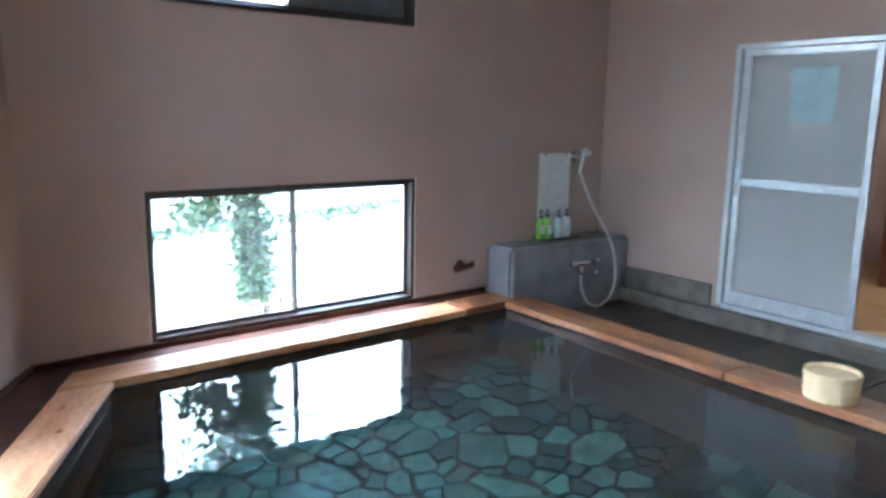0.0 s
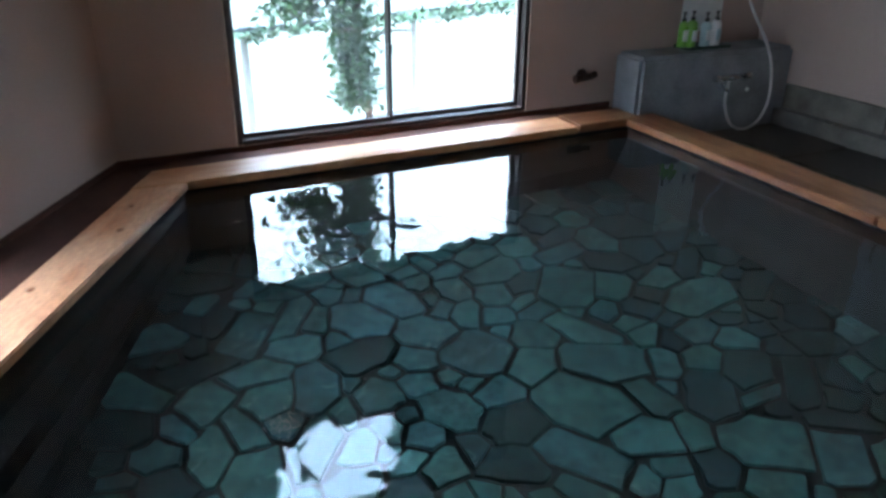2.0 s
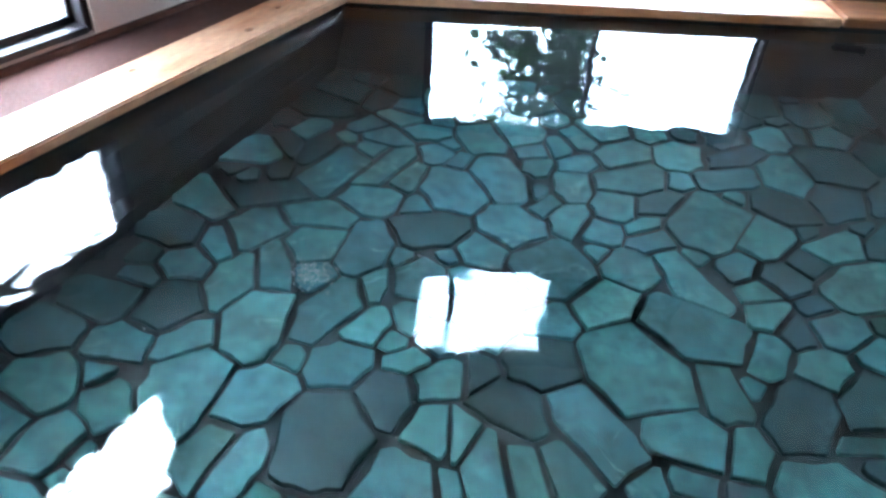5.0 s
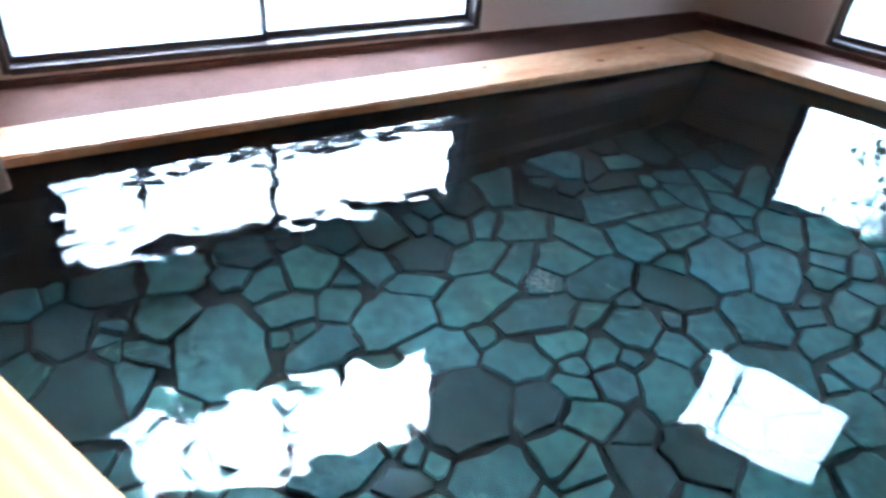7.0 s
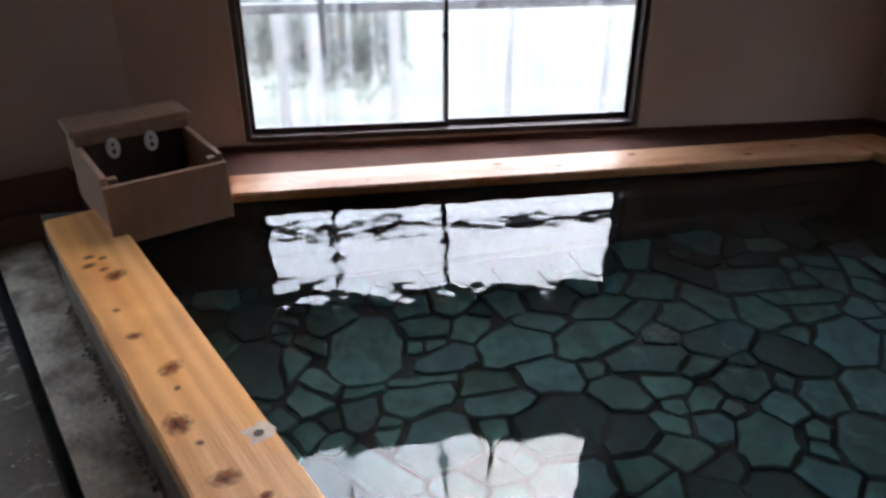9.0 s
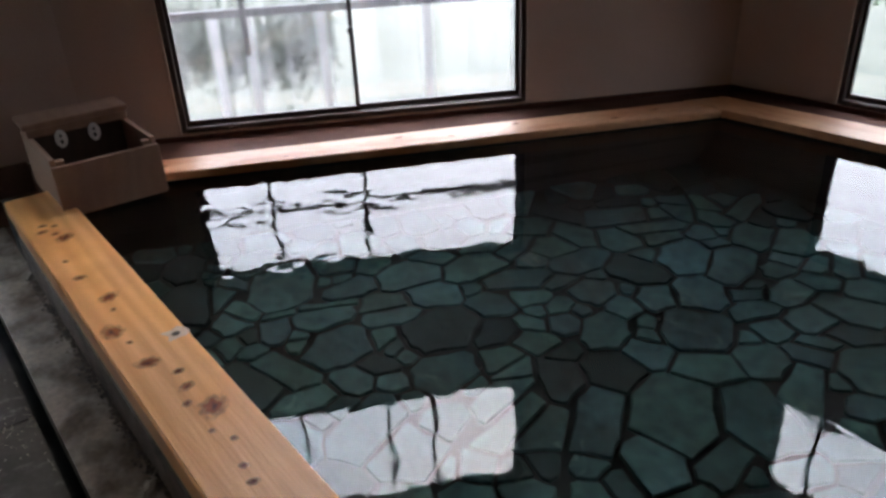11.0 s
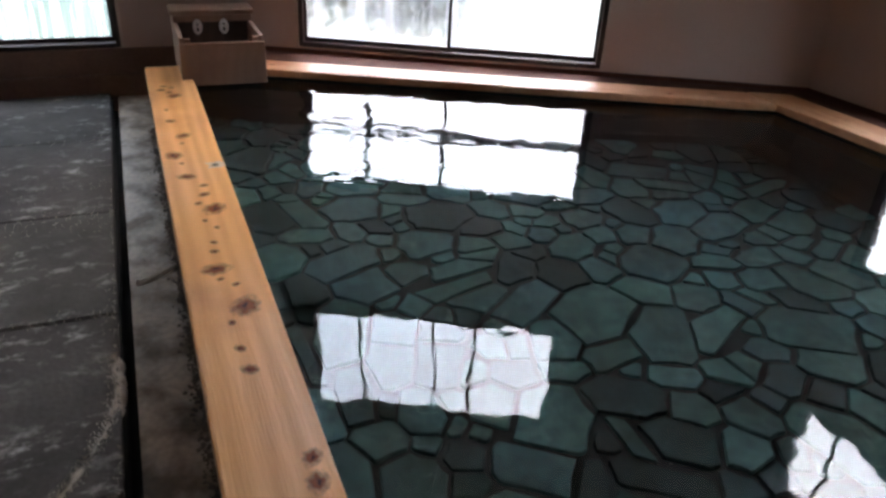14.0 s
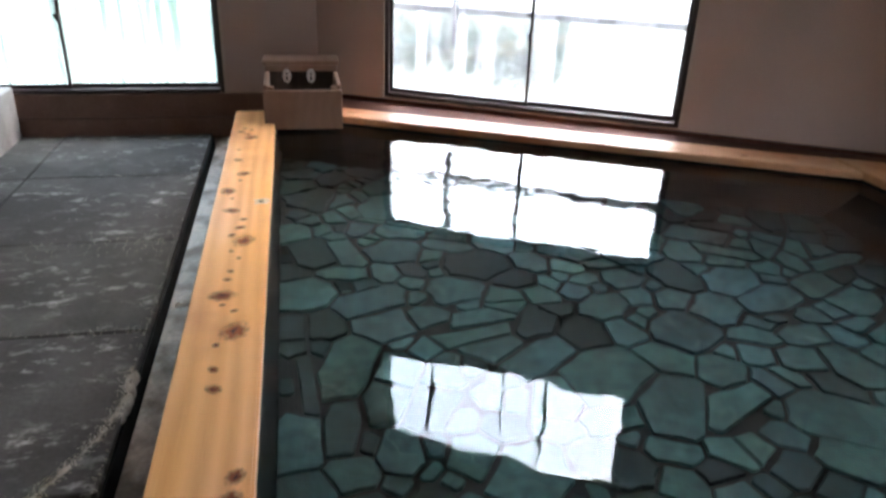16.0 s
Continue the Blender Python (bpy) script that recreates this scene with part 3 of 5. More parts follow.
_, mW2 = wall("wall_southwest", (-1.285, -1.75), (0, 1), 2.649, -0.5, CEIL_Z, w2, "short beige plaster wall beside the deck", over=(0.16, 0.12))
_, mE = wall("wall_east", NE, (0, -1), NE[1] - SE[1], -0.5, CEIL_Z, dE, "beige plaster wall with the sliding door", over=(0.0, 0.16))
_, mS = wall("wall_south", SE, (-1, 0), SE[0] - SW[0], -0.5, CEIL_Z, [], "plain beige plaster wall", over=(0.0, 0.0))
ring = [(-1.45, -1.91), (4.88, -1.91), (4.88, 4.38), (0.30, 4.19), (-1.45, 0.95)]
solid("ceiling", prism(ring, CEIL_Z, CEIL_Z + 0.1), CEILING, "plain pale boarded ceiling", "ceiling", "structure")

window("window_1", mN, *wN[0], DAMP, "low sliding window in a dark bronze frame")
window("window_2", mN, *wN[1], CLEAR, "high sliding window with one pane screened grey", (0.145, 0.5), grey=1, latch=False)
window("window_3", mW, *wW[0], HAZY, "low sliding window with misted panes")
window("window_4", mW, *wW[1], CLEAR, "high sliding window with upright bars", (0.195, 0.5, 0.67), latch=False)
window("window_5", mW2, *w2[0], FROST, "frosted sliding window in a dark frame")

# ---- ledges, floors, kerbs ----
solid("ledge_west", prism([(w_back(0.6) - 0.0, 0.60), (w_back(3.72), 3.72), (NW[0], NW[1]), (SW[0], SW[1]), (SW[0], 0.60)], -0.5, 0.112, 0.004), BAND, "brown rendered ledge between rim and wall", "ledge", "structure")
solid("ledge_north", prism([(w_back(3.72) + 0.002, 3.724), (3.40, n_back(3.40)), (3.40, 4.147), (NW[0] + 0.002, NW[1] + 0.0)], -0.5, 0.108, 0.004), BAND, "brown rendered ledge below the window", "ledge", "structure")
solid("baseboard_west", box_bm(0.0, W_LEN, -0.022, -0.001, 0.112, 0.136, 0.003), BAND, "dark base strip", "baseboard", "structure", mW)
solid("baseboard_north", box_bm(0.0, 3.05, -0.022, -0.001, 0.108, 0.134, 0.003), BAND, "dark base strip", "baseboard", "structure", mN)
solid("baseboard_southwest", bm_box(box_bm(0.0, 2.35, -0.020, -0.001, -0.02, 0.128, 0.003), 0.0, 2.35, -0.045, -0.001, -0.16, -0.021, 0.006), BASE, "two-step brown base band under the frosted window", "baseboard", "structure", mW2)
solid("baseboard_east", box_bm(0.02, 1.14, -0.03, -0.001, -0.12, 0.205, 0.004), BASESTONE, "rough grey base band", "baseboard", "structure", mE)
solid("baseboard_south_of_door", box_bm(3.12, 5.9, -0.03, -0.001, -0.12, 0.205, 0.004), BASESTONE, "rough grey base band", "baseboard", "structure", mE)


kerb_pts = [(4.715, 0.9), (4.715, 4.0)] + [(4.60 + 0.03 * noise.noise(Vector((i * 0.5, 2.0, 0))), 4.0 - i * 0.155) for i in range(21)]
solid("door_kerb", prism(kerb_pts, -0.2, 0.045, 0.006), BASESTONE, "worn concrete kerb along the door wall", "kerb", "structure")

floor_ob = solid("floor", prism([(-1.285, -1.75), (4.72, -1.75), (4.72, 4.2), (3.44, 4.15), (3.44, 0.2), (-1.285, 0.2)], -0.5, DECK_Z - 0.03), JOINT, "dark stone-flagged bath floor", "floor", "structure")
solid("drain_slot", prism([(-1.24, 0.201), (3.44, 0.201), (3.44, 0.234), (-1.24, 0.234)], -0.5, DECK_Z - 0.11), JOINT, "dark drain slot between deck and gutter", "drain", "structure")
solid("gutter", prism([(-1.24, 0.235), (3.44, 0.235), (3.44, 0.415), (-1.24, 0.415)], -0.5, DECK_Z - 0.022), STRIP, "stained pale concrete gutter along the rim", "gutter", "structure")
crust_line = smooth_line([(1.05, 0.262, DECK_Z - 0.02), (1.03, 0.31, DECK_Z - 0.018), (0.98, 0.36, DECK_Z - 0.018), (0.93, 0.41, DECK_Z - 0.02)], 6)
solid("lime_seam", tube([p + Vector((0.006 * math.sin(i * 2.1), 0, -0.0215)) for i, p in enumerate(crust_line)], 0.024, 8), CRUST, "crusty lime seam across the gutter", "seam", "structure")
seam = smooth_line([(1.50, 0.18, DECK_Z), (1.69, 0.185, DECK_Z), (1.86, 0.145, DECK_Z), (2.04, 0.058, DECK_Z), (2.17, -0.03, DECK_Z), (2.30, -0.25, DECK_Z), (2.36, -0.6, DECK_Z)], 16)
solid("mortar_seam", tube([p + Vector((0.010 * noise.noise(p * 61), 0.010 * noise.noise(p * 57 + Vector((3, 0, 0))), -0.0208 + 0.004 * noise.noise(p * 43))) for p in seam], 0.022, 10), CRUST, "pale curved mortar seam in the deck", "seam", "structure")

# flakes of lime scale along the joints, the seam and the deck's edge
rnd = random.Random(21)
bm = bmesh.new()
spots = []
for jx, n, w in ((-0.43, 60, 0.03), (0.16, 70, 0.03), (0.46, 150, 0.05), (0.58, 70, 0.03), (1.26, 60, 0.02), (2.08, 40, 0.02)):
    spots += [(jx + rnd.gauss(0, w), rnd.choice((-0.1, 0.05, -0.35, 0.12)) + rnd.gauss(0, 0.10)) for _ in range(n)]
spots += [(p.x + rnd.gauss(0, 0.012), p.y + rnd.gauss(0, 0.012)) for p in seam for _ in range(16)]
spots += [(rnd.uniform(0.9, 1.8), 0.17 + rnd.gauss(0, 0.02)) for _ in range(50)]
spots = [(x, y, DECK_Z, 1.0) for x, y in spots if y < 0.185]
spots += [(p.x + rnd.gauss(0, 0.010), p.y + rnd.gauss(0, 0.008), DECK_Z - 0.022, 1.7) for p in crust_line for _ in range(14)]
spots += [(rnd.uniform(0.2, 2.6), 0.184 + rnd.gauss(0, 0.003), DECK_Z, 1.0) for _ in range(160)]
for sx, sy, sz, big in spots:
    r = rnd.uniform(0.001, 0.0042) * big
    k = rnd.randint(5, 7)
    a0 = rnd.uniform(0, 6.28)
    rim_pts = [(sx + r * rnd.uniform(0.5, 1.2) * math.cos(a0 + 6.28 * i / k) * 0.8, sy + 1.2 * r * rnd.uniform(0.5, 1.2) * math.sin(a0 + 6.28 * i / k)) for i in range(k)]
    low = [bm.verts.new((x, y, sz - 0.001)) for x, y in rim_pts]
    tip = bm.verts.new((sx, sy, sz + 0.0024 * big))
    for i in range(k):
        bm.faces.new((low[i], low[(i + 1) % k], tip))
bm_scale = bm
bm = bmesh.new()
for i in range(1500):
    gx, d = rnd.uniform(-0.6, 3.4), abs(rnd.gauss(0, 0.014))
    r = rnd.uniform(0.003, 0.010)
    co = Vector((gx, 0.408 - d, DECK_Z - 0.022 + 0.4 * max(0, 0.012 - d)))
    vs = [bm.verts.new(co + r * Vector((math.cos(a) * rnd.uniform(0.7, 1.3), math.sin(a) * rnd.uniform(0.5, 1.0), 0))) for a in (0, 1.26, 2.51, 3.77, 5.03)]
    tip = bm.verts.new(co + Vector((0, 0, r * 0.7)))
    for k in range(5):
        bm.faces.new((vs[k], vs[(k + 1) % 5], tip))
solid("grit", bm, FOOT, "dark crusted grit along the foot of the rim", "grit", "stuff")
bm = bm_scale
solid("lime_scale", bm, CRUST, "pale flakes of lime scale on the dark deck", "scale", "stuff")

# ---- bath: shell, water, rim ----
IN = [(w_front(S_IN) + 0.0, S_IN), (E_IN, S_IN), (E_IN, n_front(E_IN)), (w_front(n_front(0.65)), n_front(0.65))]
FL = [(w_front(0.645) + 0.20, 0.645), (2.90, 0.645), (2.89, 3.36), (w_front(3.36) + 0.03, 3.36)]
SH = [(IN[0][0] - 0.02, IN[0][1]), (IN[1][0] + 0.015, IN[1][1]), (IN[2][0] + 0.015, IN[2][1] + 0.015), (IN[3][0] - 0.02, IN[3][1] + 0.015)]
bm = bmesh.new()
levels = [(SH, 0.108), (SH, -0.12), ([lerp(a, b, 0.55) for a, b in zip(SH, FL)], -0.33), (FL, POOL_Z + 0.002)]
rings = [[bm.verts.new((x, y, z)) for x, y in pts] for pts, z in levels]
for a, b in zip(rings, rings[1:]):
    for i in range(4):
        bm.faces.new((a[i], a[(i + 1) % 4], b[(i + 1) % 4], b[i]))
OUTW = [(w_back(0.6) + 0.03, S_OUT + 0.015), (E_OUT - 0.015, S_OUT + 0.015), (E_OUT - 0.015, n_back(E_OUT) - 0.01), (w_back(3.72) + 0.02, 3.715)]
top = [bm.verts.new((x, y, 0.086 if y < 1 else 0.108)) for x, y in OUTW]
low = [bm.verts.new((x, y, -0.5)) for x, y in OUTW]
for i in range(4):
    bm.faces.new((rings[0][i], top[i], top[(i + 1) % 4], rings[0][(i + 1) % 4]))
    bm.faces.new((top[i], low[i], low[(i + 1) % 4], top[(i + 1) % 4]))
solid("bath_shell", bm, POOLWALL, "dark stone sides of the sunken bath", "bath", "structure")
pool_floor = solid("bath_floor", prism(IN, POOL_Z - 0.1, POOL_Z), JOINT, "bath floor of blue-green crazy-paved stone under water", "floor", "structure")
bm = bmesh.new()
bm.faces.new([bm.verts.new((x, y, 0)) for x, y in SH])
water = solid("water", bm, WATER, "clear still hot-spring water filling the bath", "water", "structure", pose(0, 0, WATER_Z))


def board(points, z0, z1, label, wood=RIM, name="rim_board"):
    """A coping board; its own x runs along its first edge."""
    (ax, ay), (bx, by) = points[0], points[1]
    ang = math.atan2(by - ay, bx - ax)
    m = Matrix.Translation((ax, ay, 0)) @ Matrix.Rotation(ang, 4, "Z")
    inv = m.inverted()
    loc = [(inv @ Vector((x, y, 0))).to_2d() for x, y in points]
    return solid(name, prism(loc, z0, z1, 0.006), wood, label, "board", "", m, "boards round the bath", False)


x0 = -0.715
rim_s = board([(x0, S_OUT), (3.47, S_OUT), (3.47, S_IN), (w_front(S_IN) + 0.03, S_IN)], 0.088, RIM_Z, "thick orange cypress board with dark knots")
rim_w = board([(w_front(0.66), 0.66), (w_front(n_front(0.65)), n_front(0.65) - 0.004), (w_back(n_front(0.5)), n_front(0.5) - 0.004), (w_back(0.66), 0.66)], 0.114, RIM_Z - 0.002, "worn cypress board along the window wall", WORN)
rim_n = board([(w_front(3.5), n_front(0.65)), (2.83, n_front(2.83)), (2.83, n_back(2.83)), (w_back(3.72), n_back(0.49)), (w_back(n_front(0.5)), n_front(0.65))], 0.114, RIM_Z, "long pale-worn cypress board under the window", REDRIM)
rim_n2 = board([(2.85, n_front(2.85) + 0.02), (3.30, n_front(3.3) + 0.02), (3.30, n_back(3.3) + 0.02), (2.85, n_back(2.85) + 0.02)], 0.110, RIM_Z + 0.002, "short loose dark cypress board in the corner", DARKRIM)
rim_e = board([(E_IN, 1.96), (E_IN, 0.63), (E_OUT, 0.63), (E_OUT, 1.96)], 0.112, RIM_Z, "dark wet cypress board between bath and door", DARKRIM)
rim_e2 = board([(E_IN, n_front(E_IN) + 0.06), (E_IN, 1.966), (E_OUT, 1.966), (E_OUT, n_front(E_IN) + 0.10)], 0.112, RIM_Z - 0.003, "dark wet cypress board between bath and shower", DARKRIM)
under = board([(x0 + 0.02, S_OUT + 0.012), (3.45, S_OUT + 0.012), (3.45, S_OUT + 0.10), (x0 + 0.02, S_OUT + 0.10)], 0.010, 0.087, "darker lower beam under the knotted board")
solid("rim_footing", box_bm(x0 + 0.03, 3.44, S_OUT + 0.008, S_OUT + 0.1, -0.2, 0.009, 0.008), FOOT, "stained footing under the rim", "footing", "structure")

# knots: along the board, across it, size
KNOTS = [(-0.33, 0.47, 0.5), (-0.22, 0.49, 0.45), (-0.30, 0.505, 0.4), (0.05, 0.46, 0.35), (0.50, 0.49, 0.3), (0.72, 0.47, 0.3), (1.24, 0.50, 0.3), (1.30, 0.53, 0.3), (1.63, 0.50, 0.3),
         (-0.27, 0.456, 0.6), (-0.16, 0.510, 1.0), (0.21, 0.466, 0.6), (0.41, 0.502, 0.9), (0.63, 0.448, 1.1), (0.855, 0.477, 0.9), (0.95, 0.527, 0.45), (1.03, 0.52, 0.6), (1.10, 0.493, 0.4),
         (1.155, 0.54, 1.2), (1.40, 0.509, 0.35), (1.46, 0.503, 0.4), (1.57, 0.494, 1.1), (1.67, 0.537, 0.35), (1.79, 0.545, 1.3), (1.86, 0.50, 0.35), (1.98, 0.503, 0.45), (2.07, 0.512, 0.6), (2.40, 0.585, 0.7), (2.47, 0.581, 0.8),
         (2.58, 0.462, 1.3), (2.71, 0.58, 1.0), (2.95, 0.50, 0.9)]
for kx, ky, ks in KNOTS:
    bm = bmesh.new()
    bmesh.ops.create_circle(bm, cap_ends=True, radius=0.062, segments=24)
    k = part("knot", bm, KNOT, rim_s)
    k.matrix_basis = Matrix.Translation((kx - x0, ky - S_OUT, RIM_Z + 0.0008)) @ Matrix.Rotation(kx * 5, 4, "Z") @ Matrix.Diagonal((1.2 * ks, 0.86 * ks, 1, 1))
for kx, ky, ks in [(0.4, 0.1, 0.8), (0.95, 0.05, 0.6), (1.5, 0.14, 0.9), (1.75, 0.08, 0.7), (2.1, 0.15, 0.8), (2.6, 0.07, 0.9), (2.85, 0.13, 0.7)]:
    bm = bmesh.new()
    bmesh.ops.create_circle(bm, cap_ends=True, radius=0.062, segments=24)
    k = part("knot", bm, KNOT, rim_w)
    k.matrix_basis = Matrix.Translation((kx, ky, RIM_Z - 0.0012)) @ Matrix.Diagonal((0.8 * ks, 0.5 * ks, 1, 1))
# pale chipped patch on the knotted board's inner edge
bm = bmesh.new()
bmesh.ops.create_circle(bm, cap_ends=True, radius=0.036, segments=9)
for i, v in enumerate(bm.verts):
    v.co *= 1 + 0.35 * math.sin(i * 2.7)
chip = part("chip", bm, CHIP, rim_s, "pale chipped patch", m=pose(0.765 - x0, 0.590 - S_OUT, RIM_Z + 0.0016, 0, 0, 25))
bm = bmesh.new()
bmesh.ops.create_circle(bm, cap_ends=True, radius=0.013, segments=9)
part("chip_core", bm, BOXDARK, chip, m=pose(0.002, -0.002, 0.0008))

# ---- spout box in the corner ----
sb = thing("spout_box", pose(-0.98, 0.575, 0), "open weathered wooden spout box with two white oval tags", "spout box")
SX, SY = 0.55, 0.42
part("side_panel", box_bm(0, SX - 0.022, 0, 0.022, 0.114, 0.362, 0.003), BOXWOOD, sb)
part("side_panel", box_bm(0, SX - 0.022, SY - 0.022, SY, 0.114, 0.362, 0.003), BOXWOOD, sb)
part("front_panel", box_bm(SX - 0.02, SX, -0.004, SY + 0.004, 0.116, 0.335, 0.003), BOXWOOD, sb)
part("back_panel", box_bm(0.0, 0.02, 0.024, SY - 0.024, 0.114, 0.40, 0.003), BOXWOOD, sb)
part("inner_board", box_bm(0.13, 0.15, 0.024, SY - 0.024, 0.16, 0.395, 0.002), BOXDARK, sb, "dark inner board")
part("bottom", box_bm(0.02, SX - 0.02, 0.024, SY - 0.024, 0.114, 0.15, 0.002), BOXDARK, sb, "dark bottom")
part("cover", box_bm(-0.02, 0.175, -0.012, SY + 0.012, 0.400, 0.425, 0.004), BOXWOOD, sb, "flat wooden cover board")
part("cover_lip", box_bm(0.152, 0.172, 0.0, SY, 0.362, 0.399, 0.003), BOXWOOD, sb)
part("corner_block", box_bm(SX - 0.055, SX - 0.022, 0.023, 0.055, 0.16, 0.352, 0.002), BOXWOOD, sb)
part("corner_block", box_bm(SX - 0.055, SX - 0.022, SY - 0.055, SY - 0.023, 0.16, 0.352, 0.002), BOXWOOD, sb)
for ty in (0.125, 0.265):
    bm = lathe([(0.030, 0), (0.030, 0.004)], 24)
    tag = part("tag", bm, WHITE, sb, "white oval tag", m=pose(0.178, ty, 0.338, 0, 90, 0) @ Matrix.Diagonal((1.35, 0.85, 1, 1)))
    part("tag_mark", lathe([(0.008, 0), (0.008, 0.001)], 12), BLACK, tag, m=pose(0.010, 0, 0.0042))
    part("tag_mark", lathe([(0.006, 0), (0.006, 0.001)], 12), BLACK, tag, m=pose(-0.010, 0, 0.0042))
solid("cloth_scrap", lathe([(0.004, 0), (0.028, 0.004), (0.034, 0.018), (0.02, 0.03), (0.006, 0.034)], 12), PINK, "small pink sponge inside the spout box", "sponge", m=pose(-0.54, 0.66, 0.151), smooth=True)
solid("sponge", lathe([(0.004, 0), (0.03, 0.004), (0.036, 0.02), (0.02, 0.034), (0.006, 0.037)], 12), GREEN, "small green sponge inside the spout box", "sponge", m=pose(-0.56, 0.80, 0.151), smooth=True)

# ---- washing block, shower, bottles ----
BX0, BX1, BY0, BT = 3.43, 4.70, 3.86, 0.462
solid("washing_block", prism([(BX0, BY0), (BX1, BY0 - 0.02), (BX1, 4.19), (BX0, 4.14)], -0.2, BT, 0.025), BLOCK, "grey rendered concrete washing block in the corner", "block", "structure")
fc = thing("shower_mixer", pose(4.12, BY0 - 0.012, 0.30), "chrome wall mixer with a white shower hose", "mixer tap")
part("body", tube([(-0.10, -0.05, 0), (0.12, -0.05, 0)], 0.020, 14), CHROME, fc, smooth=True)
part("handle", tube([(0.12, -0.05, 0), (0.16, -0.05, 0.004)], 0.024, 12), CHROME, fc)
part("handle", tube([(-0.14, -0.05, 0.004), (-0.10, -0.05, 0)], 0.024, 12), CHROME, fc)
part("wall_union", tube([(-0.06, 0.02, 0.0), (-0.06, -0.05, 0)], 0.016, 10), CHROME, fc)
part("wall_union", tube([(0.06, 0.02, 0.0), (0.06, -0.05, 0)], 0.016, 10), CHROME, fc)
part("spout", tube(smooth_line([(-0.08, -0.05, -0.01), (-0.11, -0.10, -0.03), (-0.13, -0.16, -0.05)], 5), 0.011, 10), CHROME, fc, smooth=True)
part("hose", tube(smooth_line([(-0.02, -0.055, -0.02), (-0.04, -0.07, -0.16), (0.03, -0.075, -0.30), (0.15, -0.08, -0.35), (0.29, -0.07, -0.30), (0.36, -0.06, -0.14), (0.33, -0.03, 0.12), (0.26, 0.12, 0.40), (0.215, 0.20, 0.60), (0.205, 0.215, 0.66)], 8), 0.0095, 10), HOSE, fc, "pale plastic hose", smooth=True)
part("overflow_plug", tube([(0.20, 0.01, -0.10), (0.20, -0.012, -0.10)], 0.012, 12), WHITE, fc)
sh = thing("hand_shower", pose(4.315, 4.10, 0.96), "white hand shower in its wall holder", "shower head")
part("grip", tube(smooth_line([(0.0, -0.03, 0.0), (0.01, -0.04, 0.09), (0.02, -0.06, 0.17)], 5), 0.013, 12), WHITE, sh, smooth=True)
part("head", tube([(0.02, -0.05, 0.18), (0.015, -0.10, 0.165)], 0.027, 18), WHITE, sh, smooth=False)
part("holder", bm_box(box_bm(-0.02, 0.045, -0.045, 0.07, 0.12, 0.15, 0.004), -0.012, 0.035, 0.05, 0.075, 0.09, 0.18, 0.004), CHROME, sh)
mi = thing("mirror", pose(3.955, 4.168, 0.55), "frameless pale wall mirror above the bottles", "mirror")
part("glass", box_bm(0, 0.34, -0.012, -0.004, 0, 0.57, 0.002), MIRROR, mi)
for cx, cz in ((0.05, 0.0), (0.27, 0.0), (0.05, 0.552), (0.27, 0.552)):
    part("clip", box_bm(cx, cx + 0.025, -0.018, -0.003, cz - 0.006, cz + 0.02, 0.002), CHROME, mi)
tray = thing("tray", pose(4.06, 4.03, BT), "flat dark green tray on the washing block", "tray")
part("base", box_bm(-0.19, 0.17, -0.075, 0.075, 0, 0.008, 0.003), DARKGREEN, tray)
part("rail", box_bm(-0.19, 0.17, -0.075, -0.069, 0.009, 0.022, 0.002), DARKGREEN, tray)
part("rail", box_bm(-0.19, 0.17, 0.069, 0.075, 0.009, 0.022, 0.002), DARKGREEN, tray)


def bottle(x, y, material, label, h=0.165, r=0.034):
    b = thing("pump_bottle", pose(x, y, BT + 0.009), label, "bottle", "bottles on the tray")
    part("body", lathe([(r * 0.9, 0), (r, 0.006), (r, h * 0.82), (r * 0.8, h * 0.95), (0.014, h)], 20), material, b, smooth=True)
    pump = part("pump", lathe([(0.015, h), (0.015, h + 0.018), (0.006, h + 0.020), (0.006, h + 0.045), (0.013, h + 0.046), (0.013, h + 0.058)], 14), BLACK, b, "black pump")
    part("nozzle", tube([(0, 0, h + 0.052), (-0.028, -0.028, h + 0.050), (-0.034, -0.034, h + 0.043)], 0.005, 8), BLACK, pump)
    part("paper_label", box_bm(-0.018, 0.018, -r - 0.0015, -r + 0.004, 0.04, 0.11), WHITE if material is not WHITE else PALEBLUE, b, "plain pale label")
    return b


bottle(3.95, 4.04, GREEN, "bright green pump bottle", 0.172, 0.036)
bottle(3.895, 4.06, GREEN, "bright green pump bottle", 0.165, 0.030)
bottle(4.06, 4.03, PALEBLUE, "pale blue pump bottle", 0.160)
bottle(4.145, 4.03, WHITE, "white plastic pump bottle", 0.165)

vp = thing("wall_tap", pose(3.17, 4.128, 0.335), "short tarnished pipe outlet on the wall", "pipe")
part("pipe", tube([(0, 0.0, 0), (0, -0.09, 0)], 0.018, 12), COPPER, vp)
part("elbow", tube(smooth_line([(0.05, -0.09, 0.012), (0.0, -0.095, 0.0), (-0.10, -0.10, -0.006)], 5), 0.021, 12), COPPER, vp, smooth=True)
part("flange", tube([(0, -0.001, 0), (0, -0.012, 0)], 0.034, 16), COPPER, vp)
part("collar", tube([(-0.09, -0.10, -0.006), (-0.112, -0.10, -0.007)], 0.026, 12), COPPER, vp)

